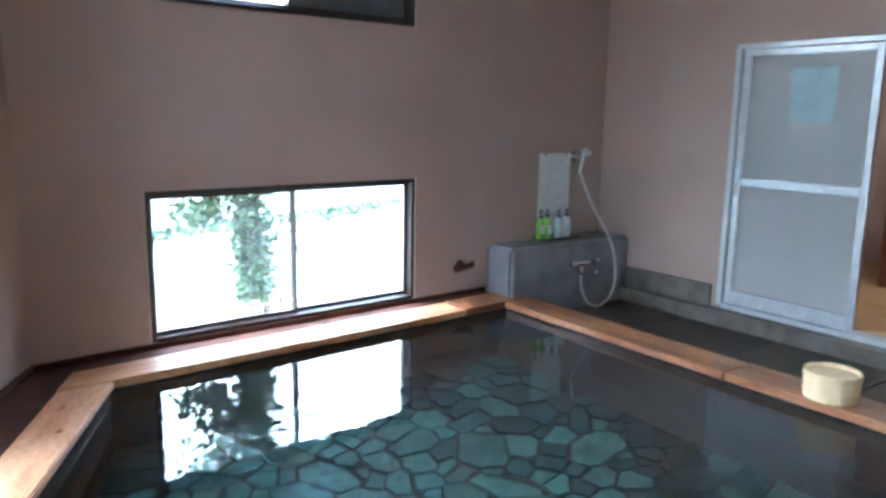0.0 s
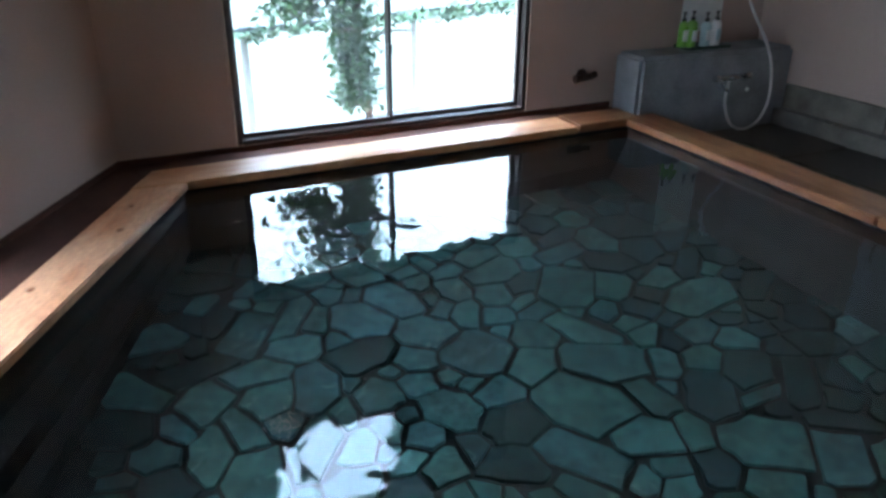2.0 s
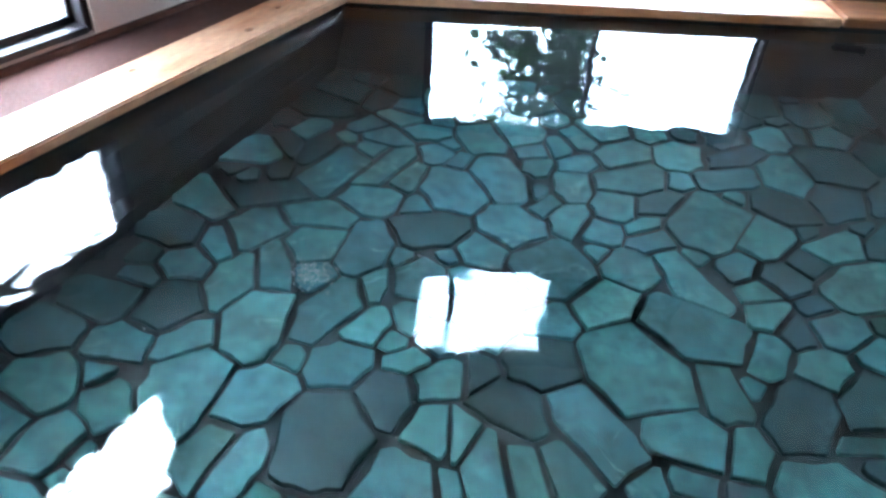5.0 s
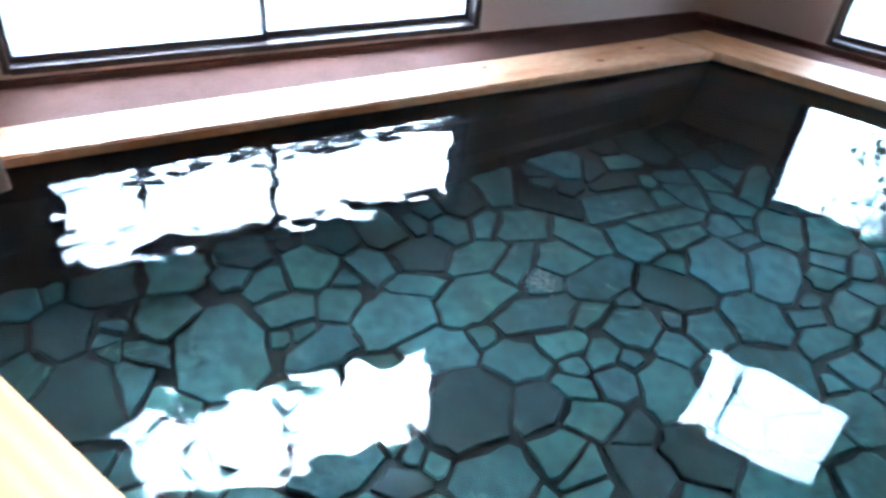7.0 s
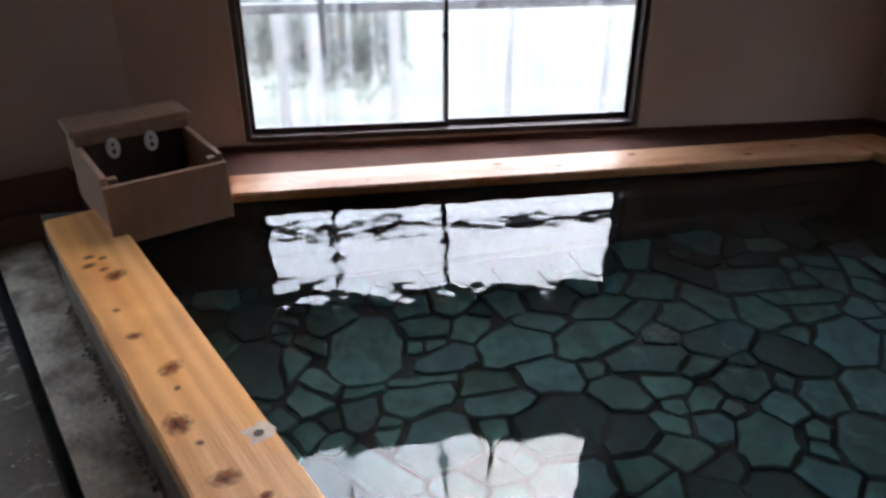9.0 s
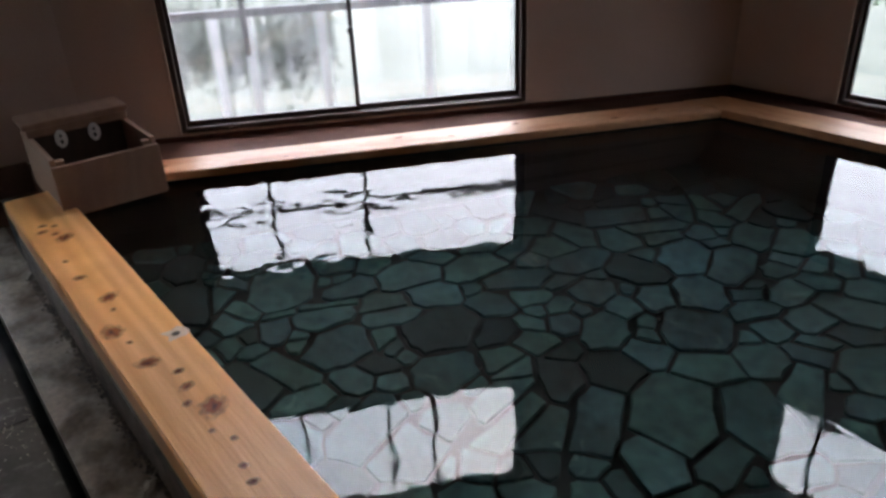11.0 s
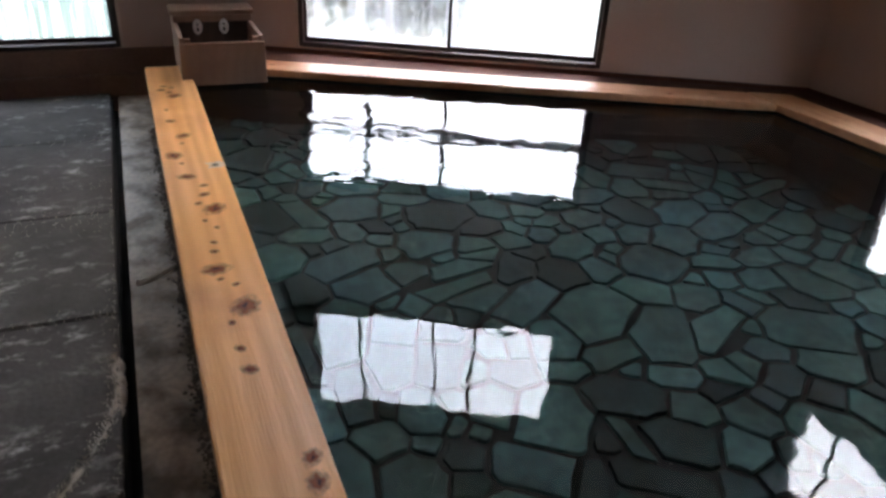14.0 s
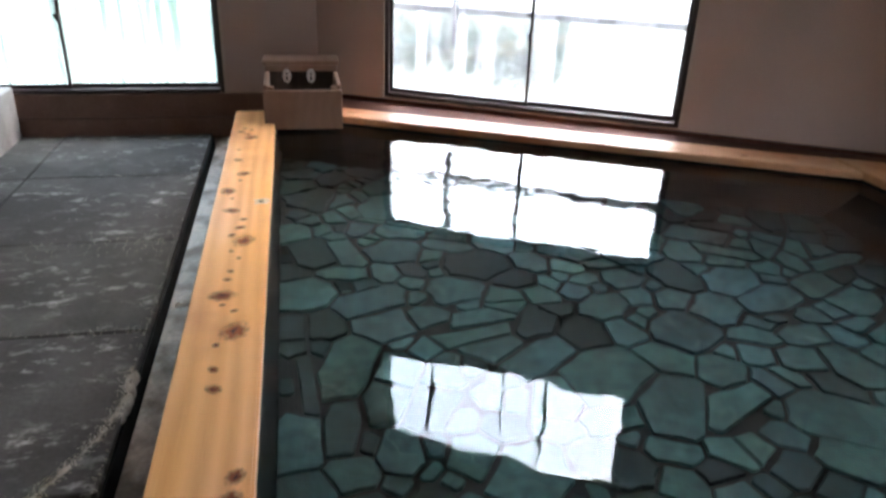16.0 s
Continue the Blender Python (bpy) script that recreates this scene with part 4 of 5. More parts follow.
# ---- wooden pail ----
pail = thing("wash_pail", pose(3.315, 1.485, RIM_Z), "pale wooden wash pail standing on the rim", "pail")
NST = 16
for i in range(NST):
    a0, a1 = 2 * math.pi * i / NST + 0.006, 2 * math.pi * (i + 1) / NST - 0.006
    arc = [a0, (a0 + a1) / 2, a1]
    bm = bmesh.new()
    ringz = []
    for z, ro, ri in ((0.0, 0.117, 0.104), (0.127, 0.124, 0.112)):
        ringz.append([bm.verts.new((r * math.cos(a), r * math.sin(a), z)) for r, angs in ((ro, arc), (ri, arc[::-1])) for a in angs])
    bm.faces.new(ringz[0][::-1])
    bm.faces.new(ringz[1])
    for k in range(6):
        bm.faces.new((ringz[0][k], ringz[0][(k + 1) % 6], ringz[1][(k + 1) % 6], ringz[1][k]))
    part("stave", bm, PALEWOOD, pail)
part("base", lathe([(0.103, 0.012), (0.103, 0.022)], 32), PALEWOOD, pail)
for hz, hr in ((0.025, 0.1205), (0.098, 0.1245)):
    part("hoop", lathe([(hr - 0.003, hz), (hr + 0.001, hz + 0.001), (hr + 0.0015, hz + 0.009), (hr - 0.003, hz + 0.010)], 36), PALEWOOD, pail, "thin pale band round the pail")

# ---- stone bench with toiletries ----
solid("washing_bench", box_bm(-1.235, 0.25, -1.75, -0.95, -0.2, 0.19, 0.012), KERB, "pale stone washing bench by the frosted window", "bench", "structure")
red = thing("shampoo_bottle", pose(-1.02, -1.06, 0.19), "white bottle with a coral cap on the bench", "bottle")
part("body", lathe([(0.033, 0), (0.036, 0.005), (0.036, 0.11), (0.02, 0.13)], 18), WHITE, red, smooth=True)
part("cap", lathe([(0.022, 0.131), (0.022, 0.165), (0.012, 0.17)], 14), RED, red)

# ---- sliding door and the changing room ----
dr = thing("door_1", mE @ pose(1.19, 0, 0.07), "aluminium sliding door with two obscure glass panels, half open", "door", "", "structure")
DW, DH = 1.87, 1.85
part("jamb", box_bm(0, 0.04, -0.02, 0.10, 0, DH, 0.003), ALU, dr)
part("jamb", box_bm(DW - 0.04, DW, -0.02, 0.10, 0, DH, 0.003), ALU, dr)
part("head", box_bm(0.04, DW - 0.04, -0.02, 0.10, DH - 0.035, DH, 0.003), ALU, dr)
part("sill", box_bm(0.04, DW - 0.04, -0.02, 0.10, -0.022, 0.012, 0.003), ALU, dr)
leaf = part("leaf", box_bm(0.045, 0.095, 0.01, 0.04, 0.02, DH - 0.04, 0.003), ALU, dr)
L0, L1 = 0.045, 0.965
part("stile", box_bm(L1 - 0.05, L1, 0.01, 0.04, 0.02, DH - 0.04, 0.003), ALU, leaf)
part("bottom_rail", box_bm(L0 + 0.05, L1 - 0.05, 0.01, 0.04, 0.02, 0.12, 0.003), ALU, leaf)
part("middle_rail", box_bm(L0 + 0.05, L1 - 0.05, 0.008, 0.042, 0.875, 0.935, 0.003), ALU, leaf)
part("top_rail", box_bm(L0 + 0.05, L1 - 0.05, 0.01, 0.04, DH - 0.085, DH - 0.04, 0.003), ALU, leaf)
part("pane", box_bm(L0 + 0.05, L1 - 0.05, 0.022, 0.027, 0.12, 0.875), DOORGLASS, leaf, "obscure glass")
part("pane", box_bm(L0 + 0.05, L1 - 0.05, 0.022, 0.027, 0.935, DH - 0.085), DOORGLASS, leaf, "obscure glass")
part("pull", box_bm(L0 + 0.012, L0 + 0.03, 0.004, 0.012, 0.80, 0.90, 0.002), CHROME, leaf)
part("notice", box_bm(0.40, 0.70, 0.018, 0.0205, 1.32, 1.68), PAPER, leaf, "pale sheet stuck on the glass")

solid("changing_room_floor", prism([(4.88, -0.2), (7.4, -0.2), (7.4, 4.4), (4.88, 4.4)], -0.1, 0.085), FLOORWOOD, "tan wooden changing room floor", "floor", "structure")
for nm, pts in (("changing_room_wall_1", [(7.4, -0.2), (7.5, -0.2), (7.5, 4.4), (7.4, 4.4)]), ("changing_room_wall_2", [(4.88, 4.4), (7.5, 4.4), (7.5, 4.5), (4.88, 4.5)]), ("changing_room_wall_3", [(4.88, -0.3), (7.5, -0.3), (7.5, -0.2), (4.88, -0.2)])):
    solid(nm, prism(pts, -0.1, 2.5), PLASTER, "plain changing room wall", "wall", "structure")
solid("changing_room_ceiling", prism([(4.88, -0.3), (7.5, -0.3), (7.5, 4.5), (4.88, 4.5)], 2.5, 2.6), CEILING, "plain changing room ceiling", "ceiling", "structure")
cab = thing("locker_cabinet", pose(6.3, 0.6, 0.085), "dark red-brown wooden cabinet in the changing room", "cabinet")
part("body", box_bm(0, 0.5, 0, 2.0, 0, 1.75, 0.006), BROWNWOOD, cab)
for i in range(4):
    for j in range(2):
        d = part("door", box_bm(-0.018, -0.002, 0.02 + i * 0.49, 0.49 + i * 0.49, 0.06 + j * 0.84, 0.87 + j * 0.84, 0.004), BROWNWOOD, cab)
        part("knob", lathe([(0.012, 0), (0.02, 0.012), (0.012, 0.022)], 12), WHITE, d, m=pose(-0.019, 0.07 + i * 0.49, 0.45 + j * 0.84, 0, -90, 0))
# unseen fill added to brighten the closed changing room; no fitting is known
lamp = new("changing_room_fill", bpy.data.lights.new("changing_room_fill", "AREA"))
lamp.data.shape, lamp.data.size, lamp.data.size_y, lamp.data.energy, lamp.data.color = "RECTANGLE", 1.2, 0.3, 1.2, (1.0, 0.92, 0.82)
lamp.matrix_world = look((5.8, 2.2, 2.48), (5.8, 2.2, 0))

# ---- outdoors ----
bm = bmesh.new()
bm.faces.new([bm.verts.new((x, y, 0)) for x, y in ((-400, -400), (400, -400), (400, 400), (-400, 400))])
solid("ground", bm, GRAVEL, "mossy gravel yard round the bathhouse", "ground", "structure", pose(0, 0, -0.62))


def bush(x, y, z, h, spread, n, seed, label):
    rnd = random.Random(seed)
    t = thing("tree", pose(x, y, z), label, "tree")
    trunk = smooth_line([(0, 0, 0), (0.03, 0.02, h * 0.3), (-0.04, 0.0, h * 0.6), (0.0, 0.03, h)], 5)
    part("trunk", tube(trunk, 0.028, 8), BARK, t, smooth=True)
    tips = []
    for i in range(11):
        a, zz = rnd.uniform(0, 6.28), h * rnd.uniform(0.55, 0.98)
        e = Vector((math.cos(a) * spread * rnd.uniform(0.5, 1), math.sin(a) * spread * rnd.uniform(0.3, 0.6), zz + rnd.uniform(0.0, 0.25)))
        line = smooth_line([(0, 0, zz), e * 0.5 + Vector((0, 0, zz * 0.5 + 0.04)), e], 4)
        part("limb", tube(line, 0.008, 6), BARK, t)
        tips += line[3:]
    bm = bmesh.new()
    for i in range(n):
        c = Vector(rnd.choice(tips)) + Vector((rnd.gauss(0, 0.08), rnd.gauss(0, 0.07), rnd.gauss(0, 0.08)))
        if rnd.random() < 0.10:
            s = rnd.uniform(0.0, 1.0)
            c = Vector((-0.30 - 0.38 * s, rnd.gauss(0, 0.07), 1.38 - 0.12 * s + rnd.gauss(-0.02, 0.09) - (0.22 * rnd.random() if s > 0.75 else 0.0)))
        elif rnd.random() < 0.7:
            k = rnd.uniform(0.36, 1.0)
            wide = min(1.0, max(0.0, (k - 0.52) / 0.13))
            c = Vector((rnd.gauss(-0.06 - 0.12 * wide, 0.065 + 0.13 * wide), rnd.gauss(0, 0.08), k * h))
            if wide > 0.3 and noise.noise(c * 6) < -0.22:
                continue
        if c.x > rnd.gauss(0.05, 0.05) or (c.z < 1.3 and c.x < rnd.gauss(-0.22, 0.03)):
            continue
        q = Euler((rnd.uniform(-1, 1), rnd.uniform(-1, 1), rnd.uniform(0, 6.28))).to_matrix()
        w, ln = rnd.uniform(0.014, 0.023), rnd.uniform(0.04, 0.075)
        vs = [bm.verts.new(c + q @ Vector(p)) for p in ((0, 0, 0), (w, ln * 0.5, 0.004), (0, ln, -0.004), (-w, ln * 0.5, 0.004))]
        bm.faces.new(vs)
    part("crown", bm, LEAF, t, "many small dark leaves")
    return t


bush(1.94, 4.80, -0.62, 2.0, 0.42, 7500, 3, "slender leafy shrub close outside the low window")
fence_turn = math.degrees(math.atan2(1.0, 2.85))
fm = pose(0.5, 5.27, -0.62, 0, 0, fence_turn)
fr = thing("garden_fence", fm, "low garden fence overgrown with creeper", "fence")
part("rail", box_bm(-1.0, 4.6, 0, 0.04, 1.09, 1.145, 0.004), FENCEDARK, fr)
part("rail", box_bm(-1.0, 4.6, 0, 0.04, 0.30, 0.34, 0.004), FENCEPALE, fr, "pale lower rail")
for i in range(4):
    part("post", box_bm(-0.75 + i * 1.6, -0.69 + i * 1.6, 0.045, 0.105, 0, 1.17, 0.004), FENCEPALE, fr)
rnd = random.Random(9)
bm = bmesh.new()
for i in range(2600):
    s = rnd.uniform(-1.0, 4.6)
    lush = 0.016 + 0.009 * math.sin(s * 7) + 0.008 * max(0, s - 1.5)
    c = Vector((s, -0.02 + rnd.gauss(0, 0.05), 1.10 + rnd.gauss(0.0, lush)))
    q = Euler((rnd.uniform(-1, 1), rnd.uniform(-1, 1), rnd.uniform(0, 6.28))).to_matrix()
    bm.faces.new([bm.verts.new(c + q @ Vector(p)) for p in ((0, 0, 0), (0.017, 0.025, 0), (0, 0.055, 0), (-0.017, 0.025, 0))])
solid("creeper", bm, HEDGE, "green creeper growing along the fence rail", "creeper", "stuff", fm)

# guard rail close outside the west window
mo = mW @ pose(0, 0, -0.62)
wg = thing("window_guard", mW @ pose(WS, 0.16, 0), "dark guard rail with uprights outside the misted window", "rail")
part("rail", box_bm(-0.25, 2.0, 0.14, 0.175, 0.655, 0.70, 0.004), FENCEDARK, wg)
part("upright", box_bm(0.315, 0.345, 0.10, 0.138, 0.46, 1.02, 0.003), FENCEDARK, wg)
for s in (-0.2, 1.94):
    part("bracket", box_bm(s, s + 0.03, 0.0, 0.139, 0.66, 0.695, 0.003), FENCEDARK, wg)
screen = thing("picket_fence", mo @ pose(0, 1.6, 0), "pale picket fence in front of low shrubs", "fence")
for at, high in ((-0.35, 1.08), (0.13, 1.10), (0.48, 1.07), (0.71, 1.10), (1.22, 1.09), (1.98, 1.08), (2.66, 1.10)):
    part("picket", box_bm(at, at + 0.075, 0, 0.02, 0, high, 0.004), FENCEPALE, screen)
part("rail", box_bm(-0.6, 3.1, 0.022, 0.06, 0.22, 0.27, 0.004), FENCEPALE, screen)
bm = bmesh.new()
for i in range(7000):
    hang = rnd.random() < 0.25
    s = rnd.uniform(-1.2, 1.35)
    c = Vector((s, 1.95 + rnd.gauss(0, 0.10), rnd.gauss(0.72, 0.12) + 0.05 * math.sin(s * 5)))
    q = Euler((rnd.uniform(-1, 1), rnd.uniform(-1, 1), rnd.uniform(0, 6.28))).to_matrix()
    w, ln = 0.018, rnd.uniform(0.04, 0.08)
    if hang:
        c.z += 0.06
        q = Euler((1.57 + rnd.uniform(-0.1, 0.1), rnd.uniform(-0.06, 0.06), rnd.uniform(-0.5, 0.5))).to_matrix()
        w, ln = 0.008, rnd.uniform(0.10, 0.28)
    bm.faces.new([bm.verts.new(c + q @ Vector(p)) for p in ((0, 0, 0), (w, ln * 0.5, 0), (0, ln, 0), (-w, ln * 0.5, 0))])
solid("shrubs", bm, SHRUB, "low shrubs behind the picket fence", "shrubs", "stuff", mo)

# ---- deck slabs ----
rnd = random.Random(4)
xs = [-1.24, -0.43, 0.46, 1.26, 2.08, 2.80, 3.43, 4.05, 4.715]
for a, b in zip(xs, xs[1:]):
    for c, d in ((-1.74, -0.70), (-0.70, 0.195)):
        j = [rnd.uniform(-0.01, 0.01) for _ in range(8)]
        pts = [(a + 0.002 + j[0] * 0.3, c + 0.003), (b - 0.002 + j[4], c + 0.003), (b - 0.002 + j[2] * 0.3, d - 0.002), (a + 0.002 + j[5], d - 0.002)]
        part("slab", prism(pts, DECK_Z - 0.03, DECK_Z + j[3] * 0.06, 0.004), DECK, floor_ob)
ys = [0.2, 0.95, 1.7, 2.45, 3.2, 3.84]
for c, d in zip(ys, ys[1:]):
    for a, b in ((3.455, 4.05), (4.055, 4.63)):
        part("slab", prism([(a + 0.004, c + 0.004), (b - 0.004, c + 0.004), (b - 0.004, d - 0.004), (a + 0.004, d - 0.004)], DECK_Z - 0.03, DECK_Z + 0.07 + rnd.uniform(-0.003, 0.003), 0.004), DECK_EAST, floor_ob)

# ---- crazy paving of the bath floor: each stone has a place, a half width and, if long, a half axis ----
paving = []


def course(*stones):
    for x, y, r, *axis in stones:
        paving.append((Vector((x, y)), Vector(axis or (0.0, 0.0)), r))


# courses from the knotted board towards the window
course((0.33, 0.78, 0.040), (0.67, 0.79, 0.092, 0.04, 0.01), (1.00, 0.75, 0.116), (1.24, 0.70, 0.046, 0.03, 0.00), (1.56, 0.75, 0.032, 0.12, 0.01), (1.85, 0.71, 0.068, 0.04, 0.00), (2.10, 0.72, 0.068, 0.05, -0.01))
course((0.08, 0.83, 0.103, 0.04, -0.01), (0.11, 0.93, 0.037, 0.04, -0.03), (0.25, 0.96, 0.047, 0.02, 0.01), (0.30, 0.91, 0.057), (0.43, 0.92, 0.032), (0.68, 0.93, 0.061, 0.06, 0.02), (0.85, 0.91, 0.058, 0.01, 0.04), (1.23, 0.81, 0.060, 0.03, 0.00), (1.50, 0.88, 0.083, 0.08, -0.03), (1.79, 0.85, 0.049, 0.07, -0.01), (2.17, 0.91, 0.079), (2.32, 0.83, 0.062, 0.00, -0.02))
course((0.05, 1.03, 0.023, 0.04, 0.02), (0.37, 1.07, 0.022, 0.01, 0.03), (1.09, 1.01, 0.085, 0.02, -0.06), (1.26, 1.04, 0.097), (2.13, 1.07, 0.053), (2.35, 0.98, 0.057))
course((0.20, 1.18, 0.125, 0.03, -0.02), (0.44, 1.26, 0.041, 0.03, 0.06), (0.48, 1.19, 0.061, 0.01, 0.05), (0.69, 1.14, 0.093, 0.01, 0.03), (0.86, 1.20, 0.032, 0.03, 0.02), (1.43, 1.17, 0.061), (1.96, 1.22, 0.058, 0.03, -0.01), (2.23, 1.25, 0.077, 0.03, 0.04), (2.37, 1.14, 0.052, 0.02, 0.03))
course((0.21, 1.41, 0.056, 0.01, 0.02), (0.40, 1.38, 0.067, 0.00, 0.03), (0.56, 1.43, 0.040, 0.03, 0.04), (0.65, 1.40, 0.041, 0.02, 0.05), (1.04, 1.36, 0.097), (1.27, 1.43, 0.078, 0.01, -0.04), (1.35, 1.35, 0.076, 0.01, -0.07), (1.45, 1.41, 0.057, 0.01, -0.04), (1.75, 1.42, 0.040), (1.87, 1.35, 0.040, 0.01, 0.03), (2.09, 1.38, 0.101, 0.03, -0.02), (2.35, 1.33, 0.042, 0.04, -0.03), (2.46, 1.42, 0.041))
course((0.07, 1.45, 0.046, 0.01, -0.02), (0.30, 1.55, 0.048, 0.01, -0.02), (0.85, 1.49, 0.104, 0.00, -0.04), (1.13, 1.55, 0.064), (1.19, 1.53, 0.057, 0.00, 0.02), (1.53, 1.56, 0.061, 0.05, -0.07), (1.77, 1.55, 0.067, 0.03, -0.01), (1.91, 1.52, 0.042, 0.01, 0.03), (2.24, 1.55, 0.037, 0.05, 0.00), (2.40, 1.57, 0.051, 0.06, 0.07), (2.55, 1.52, 0.040, 0.01, 0.04), (2.64, 1.52, 0.031, 0.02, 0.02))
course((0.11, 1.60, 0.071, 0.02, -0.01), (0.26, 1.75, 0.072), (0.48, 1.62, 0.090, 0.01, 0.04), (0.65, 1.61, 0.065, 0.03, 0.03), (0.72, 1.74, 0.031), (0.86, 1.73, 0.063, 0.02, 0.01), (0.99, 1.64, 0.062, 0.00, -0.02), (1.03, 1.76, 0.032, 0.02, 0.01), (1.14, 1.70, 0.049, 0.03, 0.01), (1.23, 1.72, 0.046, 0.00, -0.02), (1.31, 1.63, 0.064, 0.04, -0.02), (1.90, 1.71, 0.054, 0.01, -0.05), (2.08, 1.63, 0.083, 0.02, 0.03), (2.30, 1.69, 0.069, 0.03, 0.03), (2.50, 1.72, 0.055), (2.63, 1.70, 0.062, 0.03, -0.01))
course((0.34, 1.90, 0.065, 0.03, 0.03), (0.44, 1.77, 0.047, 0.03, 0.02), (0.60, 1.85, 0.089, 0.01, 0.04), (0.92, 1.88, 0.045, 0.01, 0.02), (1.41, 1.79, 0.093), (1.68, 1.79, 0.127, 0.02, -0.03), (2.06, 1.84, 0.041, 0.02, 0.04), (2.20, 1.81, 0.060), (2.40, 1.83, 0.068), (2.74, 1.85, 0.084))
course((0.34, 2.07, 0.056, 0.02, 0.00), (0.49, 2.02, 0.060, 0.01, 0.04), (0.73, 2.07, 0.046), (0.80, 1.93, 0.063, 0.04, 0.05), (0.92, 2.04, 0.029, 0.01, 0.04), (1.44, 1.94, 0.063, 0.02, 0.01), (1.61, 2.02, 0.075, 0.02, 0.02), (1.86, 1.93, 0.104, 0.04, -0.02), (2.11, 2.01, 0.051, 0.01, 0.02), (2.17, 1.93, 0.059), (2.28, 1.95, 0.056, 0.03, 0.01), (2.47, 1.96, 0.034, 0.02, -0.01))
course((0.42, 2.17, 0.040, 0.01, -0.03), (0.60, 2.09, 0.044, 0.01, -0.05), (0.71, 2.21, 0.072, 0.01, 0.01), (0.88, 2.21, 0.079, 0.01, 0.04), (1.24, 2.23, 0.072), (1.47, 2.16, 0.123), (1.71, 2.19, 0.077), (1.91, 2.14, 0.047, 0.04, -0.08), (2.07, 2.22, 0.042, 0.01, 0.02), (2.11, 2.09, 0.056), (2.20, 2.16, 0.074), (2.47, 2.14, 0.108, 0.06, 0.01), (2.76, 2.11, 0.057, 0.06, 0.04))
course((0.52, 2.27, 0.067, 0.03, 0.03), (0.69, 2.35, 0.057, 0.06, 0.00), (1.07, 2.32, 0.086, 0.04, 0.01), (1.35, 2.37, 0.102), (1.66, 2.36, 0.054), (1.80, 2.40, 0.020, 0.04, 0.03), (1.81, 2.33, 0.044, 0.03, 0.01), (2.20, 2.36, 0.079, 0.02, 0.02), (2.31, 2.24, 0.073), (2.41, 2.32, 0.060, 0.04, 0.02), (2.62, 2.38, 0.049, 0.06, 0.06))
course((0.31, 2.41, 0.058, 0.04, -0.04), (0.51, 2.45, 0.056, 0.08, 0.02), (0.87, 2.47, 0.075, 0.02, 0.00), (1.02, 2.44, 0.042), (1.14, 2.55, 0.090, 0.01, -0.04), (1.47, 2.49, 0.030, 0.03, 0.03), (1.55, 2.42, 0.040, 0.02, 0.04), (1.71, 2.51, 0.060, 0.01, 0.02), (1.88, 2.53, 0.043, 0.04, 0.02), (2.02, 2.43, 0.127, 0.02, 0.03), (2.31, 2.53, 0.078, 0.02, -0.02))
course((0.71, 2.61, 0.088, 0.03, 0.05), (0.90, 2.65, 0.051, 0.05, 0.08), (0.98, 2.60, 0.041, 0.02, 0.03), (1.31, 2.62, 0.073, 0.03, -0.06), (1.57, 2.60, 0.053, 0.01, 0.04), (1.79, 2.67, 0.079, 0.05, 0.02), (2.15, 2.70, 0.056, 0.05, 0.01), (2.52, 2.57, 0.078, 0.01, 0.03), (2.75, 2.62, 0.050, 0.07, 0.06))
course((0.53, 2.75, 0.037, 0.02, -0.03), (0.64, 2.74, 0.055, 0.02, 0.03), (0.89, 2.85, 0.049, 0.03, -0.01), (1.08, 2.76, 0.055), (1.45, 2.82, 0.052), (1.54, 2.86, 0.038, 0.00, 0.02), (1.61, 2.75, 0.042, 0.02, 0.01), (1.80, 2.83, 0.071, 0.03, 0.02), (2.00, 2.84, 0.090), (2.22, 2.85, 0.046, 0.06, 0.03), (2.38, 2.74, 0.077, 0.00, -0.03), (2.59, 2.81, 0.125))
course((0.59, 2.88, 0.035, 0.02, 0.03), (0.81, 2.93, 0.037, 0.03, 0.02), (0.92, 3.00, 0.046, 0.03, -0.01), (1.04, 2.91, 0.050, 0.04, 0.00), (1.24, 2.89, 0.077, 0.01, -0.02), (1.63, 2.93, 0.050, 0.01, -0.02), (1.74, 3.01, 0.070, 0.02, 0.00))
course((0.60, 3.04, 0.071, 0.04, 0.00), (1.07, 3.10, 0.040, 0.02, -0.10))


def inside(p, poly, margin=0.0):
    for (ax, ay), (bx, by) in zip(poly, poly[1:] + poly[:1]):
        ex, ey = bx - ax, by - ay
        if (ex * (p[1] - ay) - ey * (p[0] - ax)) / math.hypot(ex, ey) < margin:
            return False
    return True


def nearest_on(p, stone):
    """The point of a stone's axis that lies nearest to p."""
    c, d, r = stone
    if d.length < 1e-6:
        return c
    return c + d * max(-1.0, min(1.0, (p - c).dot(d) / d.length_squared))


def between(one, two):
    """The nearest points of two stones' axes."""
    a, b = one[0], two[0]
    for _ in range(12):
        b = nearest_on(a, two)
        a = nearest_on(b, one)
    return a, b


def clip(poly, nx, ny, c):
    """The part of a polygon where nx x + ny y <= c."""
    out = []
    for (ax, ay), (bx, by) in zip(poly, poly[1:] + poly[:1]):
        da, db = nx * ax + ny * ay - c, nx * bx + ny * by - c
        if da <= 0:
            out.append((ax, ay))
        if da * db < 0:
            t = da / (da - db)
            out.append((ax + (bx - ax) * t, ay + (by - ay) * t))
    return out


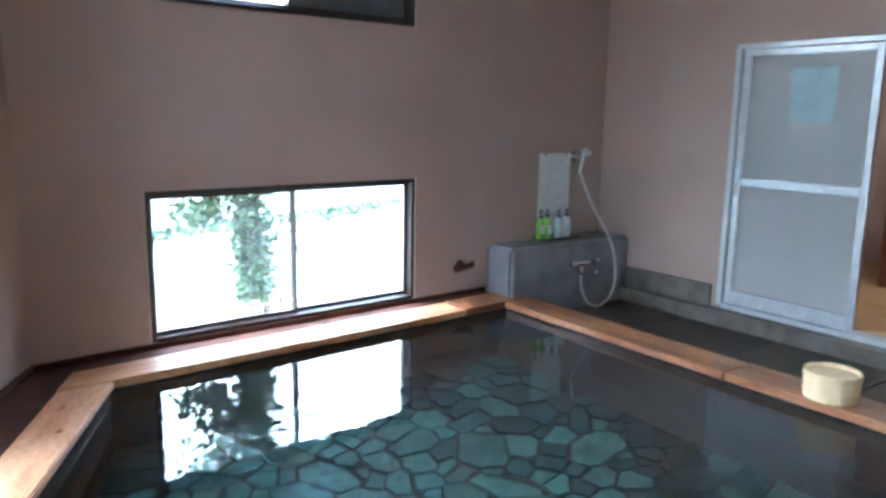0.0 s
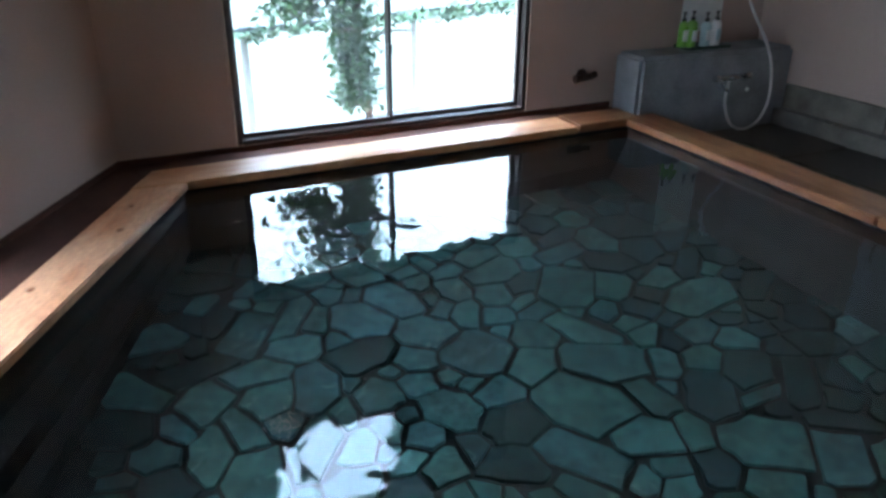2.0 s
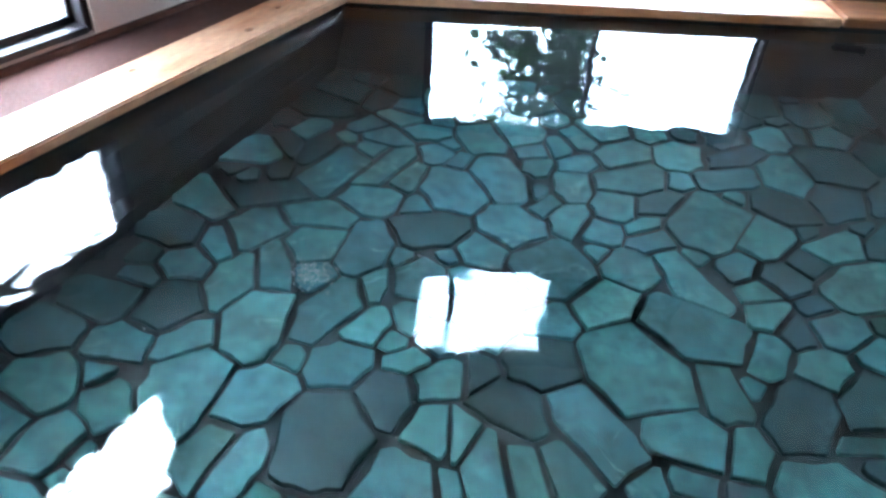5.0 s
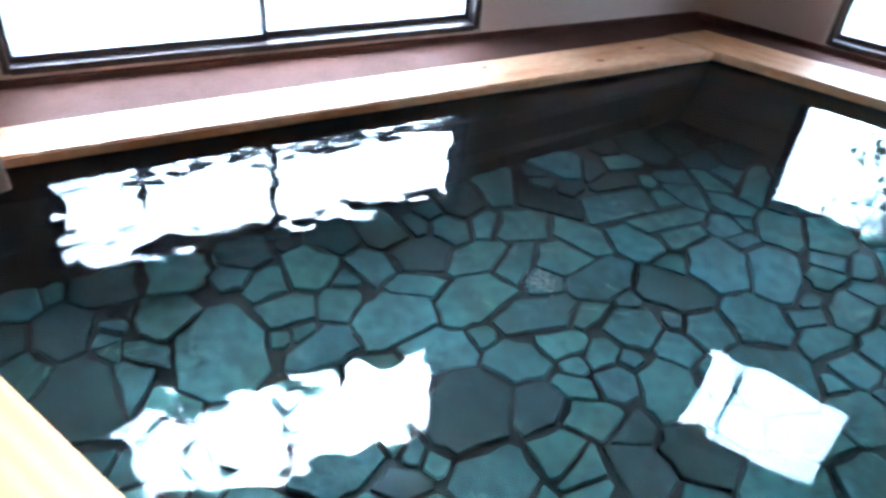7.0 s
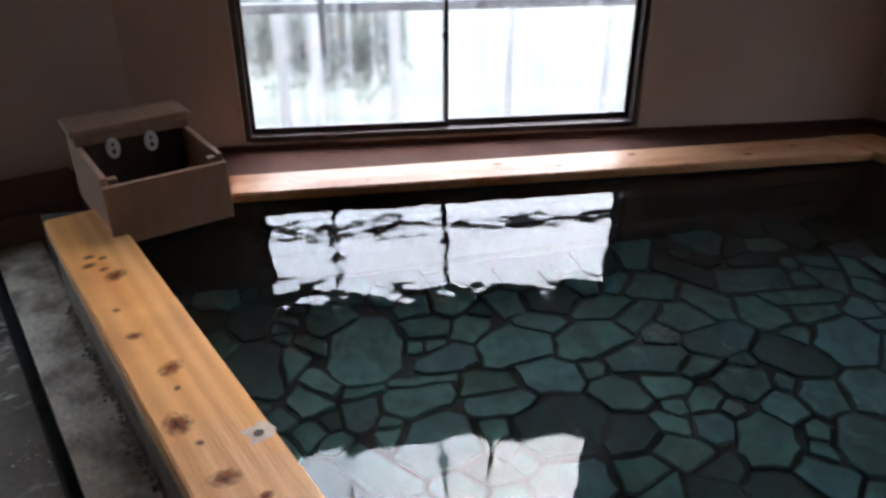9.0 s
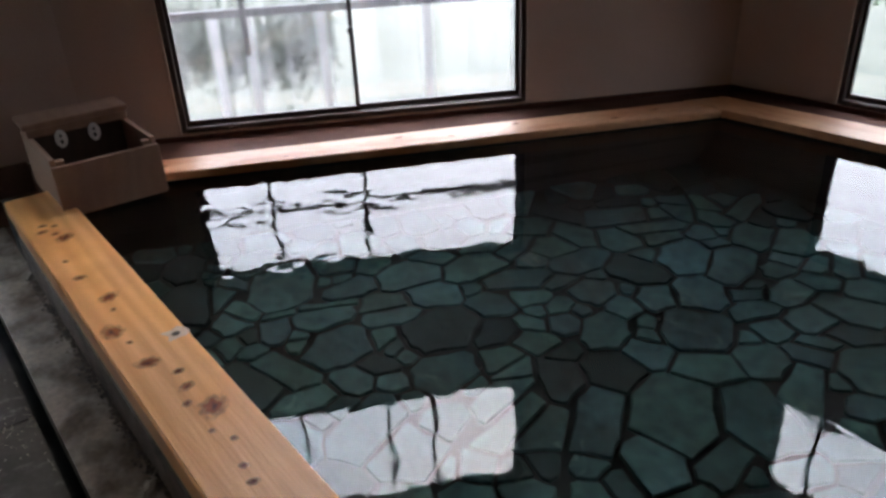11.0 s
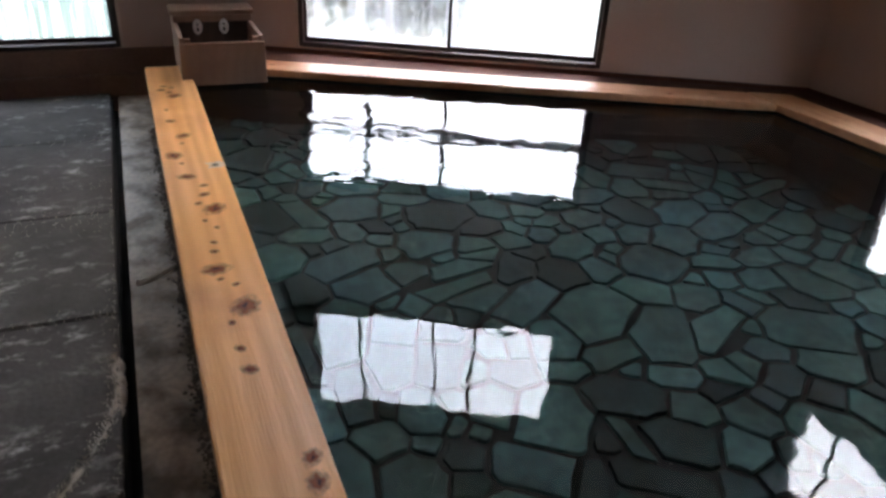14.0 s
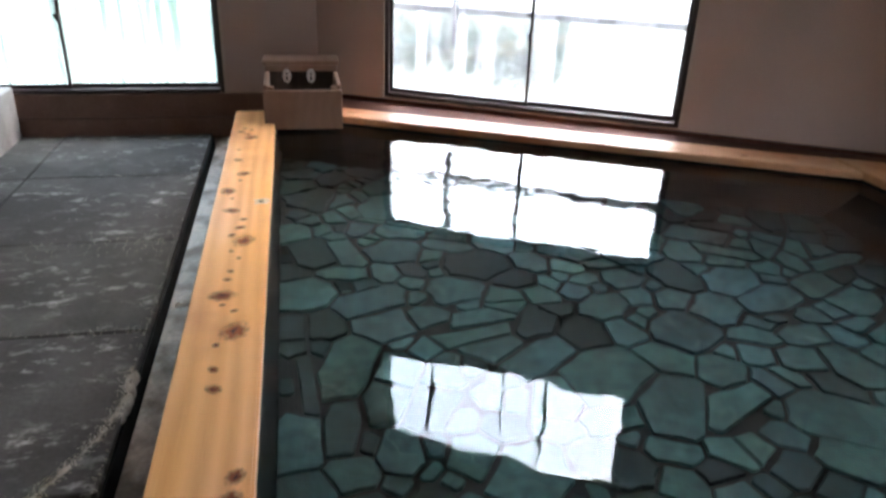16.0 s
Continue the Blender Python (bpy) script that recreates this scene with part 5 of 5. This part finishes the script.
# smaller stones fill what is left between
rnd = random.Random(12)
for r in (0.075, 0.055, 0.038, 0.026):
    for _ in range(1800):
        p = Vector((rnd.uniform(-0.6, 3.2), rnd.uniform(0.6, 3.5)))
        if inside(p, FL, r * 0.8) and all((p - nearest_on(p, s)).length > s[2] + r * 1.05 for s in paving):
            a = rnd.uniform(0, 3.14)
            paving.append((p, Vector((math.cos(a), math.sin(a))) * r * rnd.uniform(0.0, 0.5), r * 0.95))

for i, stone in enumerate(paving):
    (px, py), axis, r = stone
    # no stone reaches far past its own measure
    poly = list(FL)
    turn = rnd.uniform(0, 1.0)
    for k in range(6):
        way = turn + k * 1.047 + rnd.uniform(-0.25, 0.25)
        n = Vector((math.cos(way), math.sin(way)))
        poly = clip(poly, n.x, n.y, n.dot(stone[0]) + abs(n.dot(axis)) + r * rnd.uniform(1.12, 1.45) + 0.008)
    for k, other in enumerate(paving):
        if k == i or (other[0] - stone[0]).length > 0.7:
            continue
        a, b = between(stone, other)
        n = b - a
        D = n.length
        n = n / D if D > 0.01 else (other[0] - stone[0]).normalized()
        gap = 0.0075 + 0.003 * math.sin(i * k)
        poly = clip(poly, n.x, n.y, n.dot(a) + r + (D - r - other[2]) / 2 - gap)
        if len(poly) < 3:
            break
    if len(poly) < 3:
        continue
    area = 0.5 * abs(sum(a[0] * b[1] - b[0] * a[1] for a, b in zip(poly, poly[1:] + poly[:1])))
    if area < 0.0010:
        continue
    # take off sharp corners unevenly
    soft = []
    for j in range(len(poly)):
        a, b, c = poly[j - 1], poly[j], poly[(j + 1) % len(poly)]
        k1 = min(0.3, 0.004 / max(1e-4, math.dist(a, b)) * rnd.uniform(0.3, 1.6))
        k2 = min(0.3, 0.004 / max(1e-4, math.dist(b, c)) * rnd.uniform(0.3, 1.6))
        soft += [lerp(b, a, k1), lerp(b, c, k2)]
        if math.dist(b, c) > 0.06:
            mx, my = lerp(b, c, rnd.uniform(0.4, 0.6))
            w = rnd.uniform(-0.03, 0.10) * min(1, 0.1 / max(0.05, math.dist((mx, my), (px, py))))
            soft.append(lerp((mx, my), (px, py), w))
    h = rnd.uniform(0.012, 0.022)
    cx, cy = px, py
    bm = bmesh.new()
    lo = [bm.verts.new((x - cx, y - cy, -0.002)) for x, y in soft]
    hi = [bm.verts.new((x - cx, y - cy, h - 0.005)) for x, y in soft]
    mid = Vector((sum(p[0] for p in soft) / len(soft) - cx, sum(p[1] for p in soft) / len(soft) - cy, 0))
    tp = []
    for x, y in soft:
        v = Vector((x - cx, y - cy, 0))
        d = mid - v
        v = v + d * min(0.3, 0.004 / max(d.length, 1e-4))
        tp.append(bm.verts.new((v.x, v.y, h + 0.05 * (v.x * math.sin(i) + v.y * math.cos(i * 3)) * 0.5)))
    for lo_, hi_ in ((lo, hi), (hi, tp)):
        for j in range(len(soft)):
            bm.faces.new((lo_[j], lo_[(j + 1) % len(soft)], hi_[(j + 1) % len(soft)], hi_[j]))
    bm.faces.new(tp)
    # a few dark stones anywhere; more towards the sides, painting in the light's fall-off
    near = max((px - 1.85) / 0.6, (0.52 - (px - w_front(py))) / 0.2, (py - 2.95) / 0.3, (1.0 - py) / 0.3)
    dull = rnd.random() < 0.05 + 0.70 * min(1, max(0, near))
    part("stone", bm, DIMTUFF if dull else STONE, pool_floor, m=pose(cx, cy, POOL_Z))

# pale grit caught in the joints of the paving
rnd = random.Random(31)
bm = bmesh.new()
for i in range(1500):
    if i < 260:
        gx, gy = 0.73 + rnd.gauss(0, 0.035), 2.07 + rnd.gauss(0, 0.028)
        gz = POOL_Z + 0.020
    else:
        gx, gy, gz = rnd.uniform(0.1, 2.85), rnd.uniform(0.7, 3.3), POOL_Z + 0.001
        if not inside((gx, gy), FL, 0.03) or noise.noise(Vector((gx * 2.2, gy * 2.2, 5))) < 0.05:
            continue
    r = rnd.uniform(0.0015, 0.0045)
    a0 = rnd.uniform(0, 6.28)
    ring = [bm.verts.new((gx + r * rnd.uniform(0.6, 1.3) * math.cos(a0 + k * 1.257), gy + r * rnd.uniform(0.6, 1.3) * math.sin(a0 + k * 1.257), gz)) for k in range(5)]
    tip = bm.verts.new((gx, gy, gz + r * 0.8))
    for k in range(5):
        bm.faces.new((ring[k], ring[(k + 1) % 5], tip))
solid("bath_grit", bm, KERB, "pale grit lying in the joints of the bath floor", "grit", "stuff")
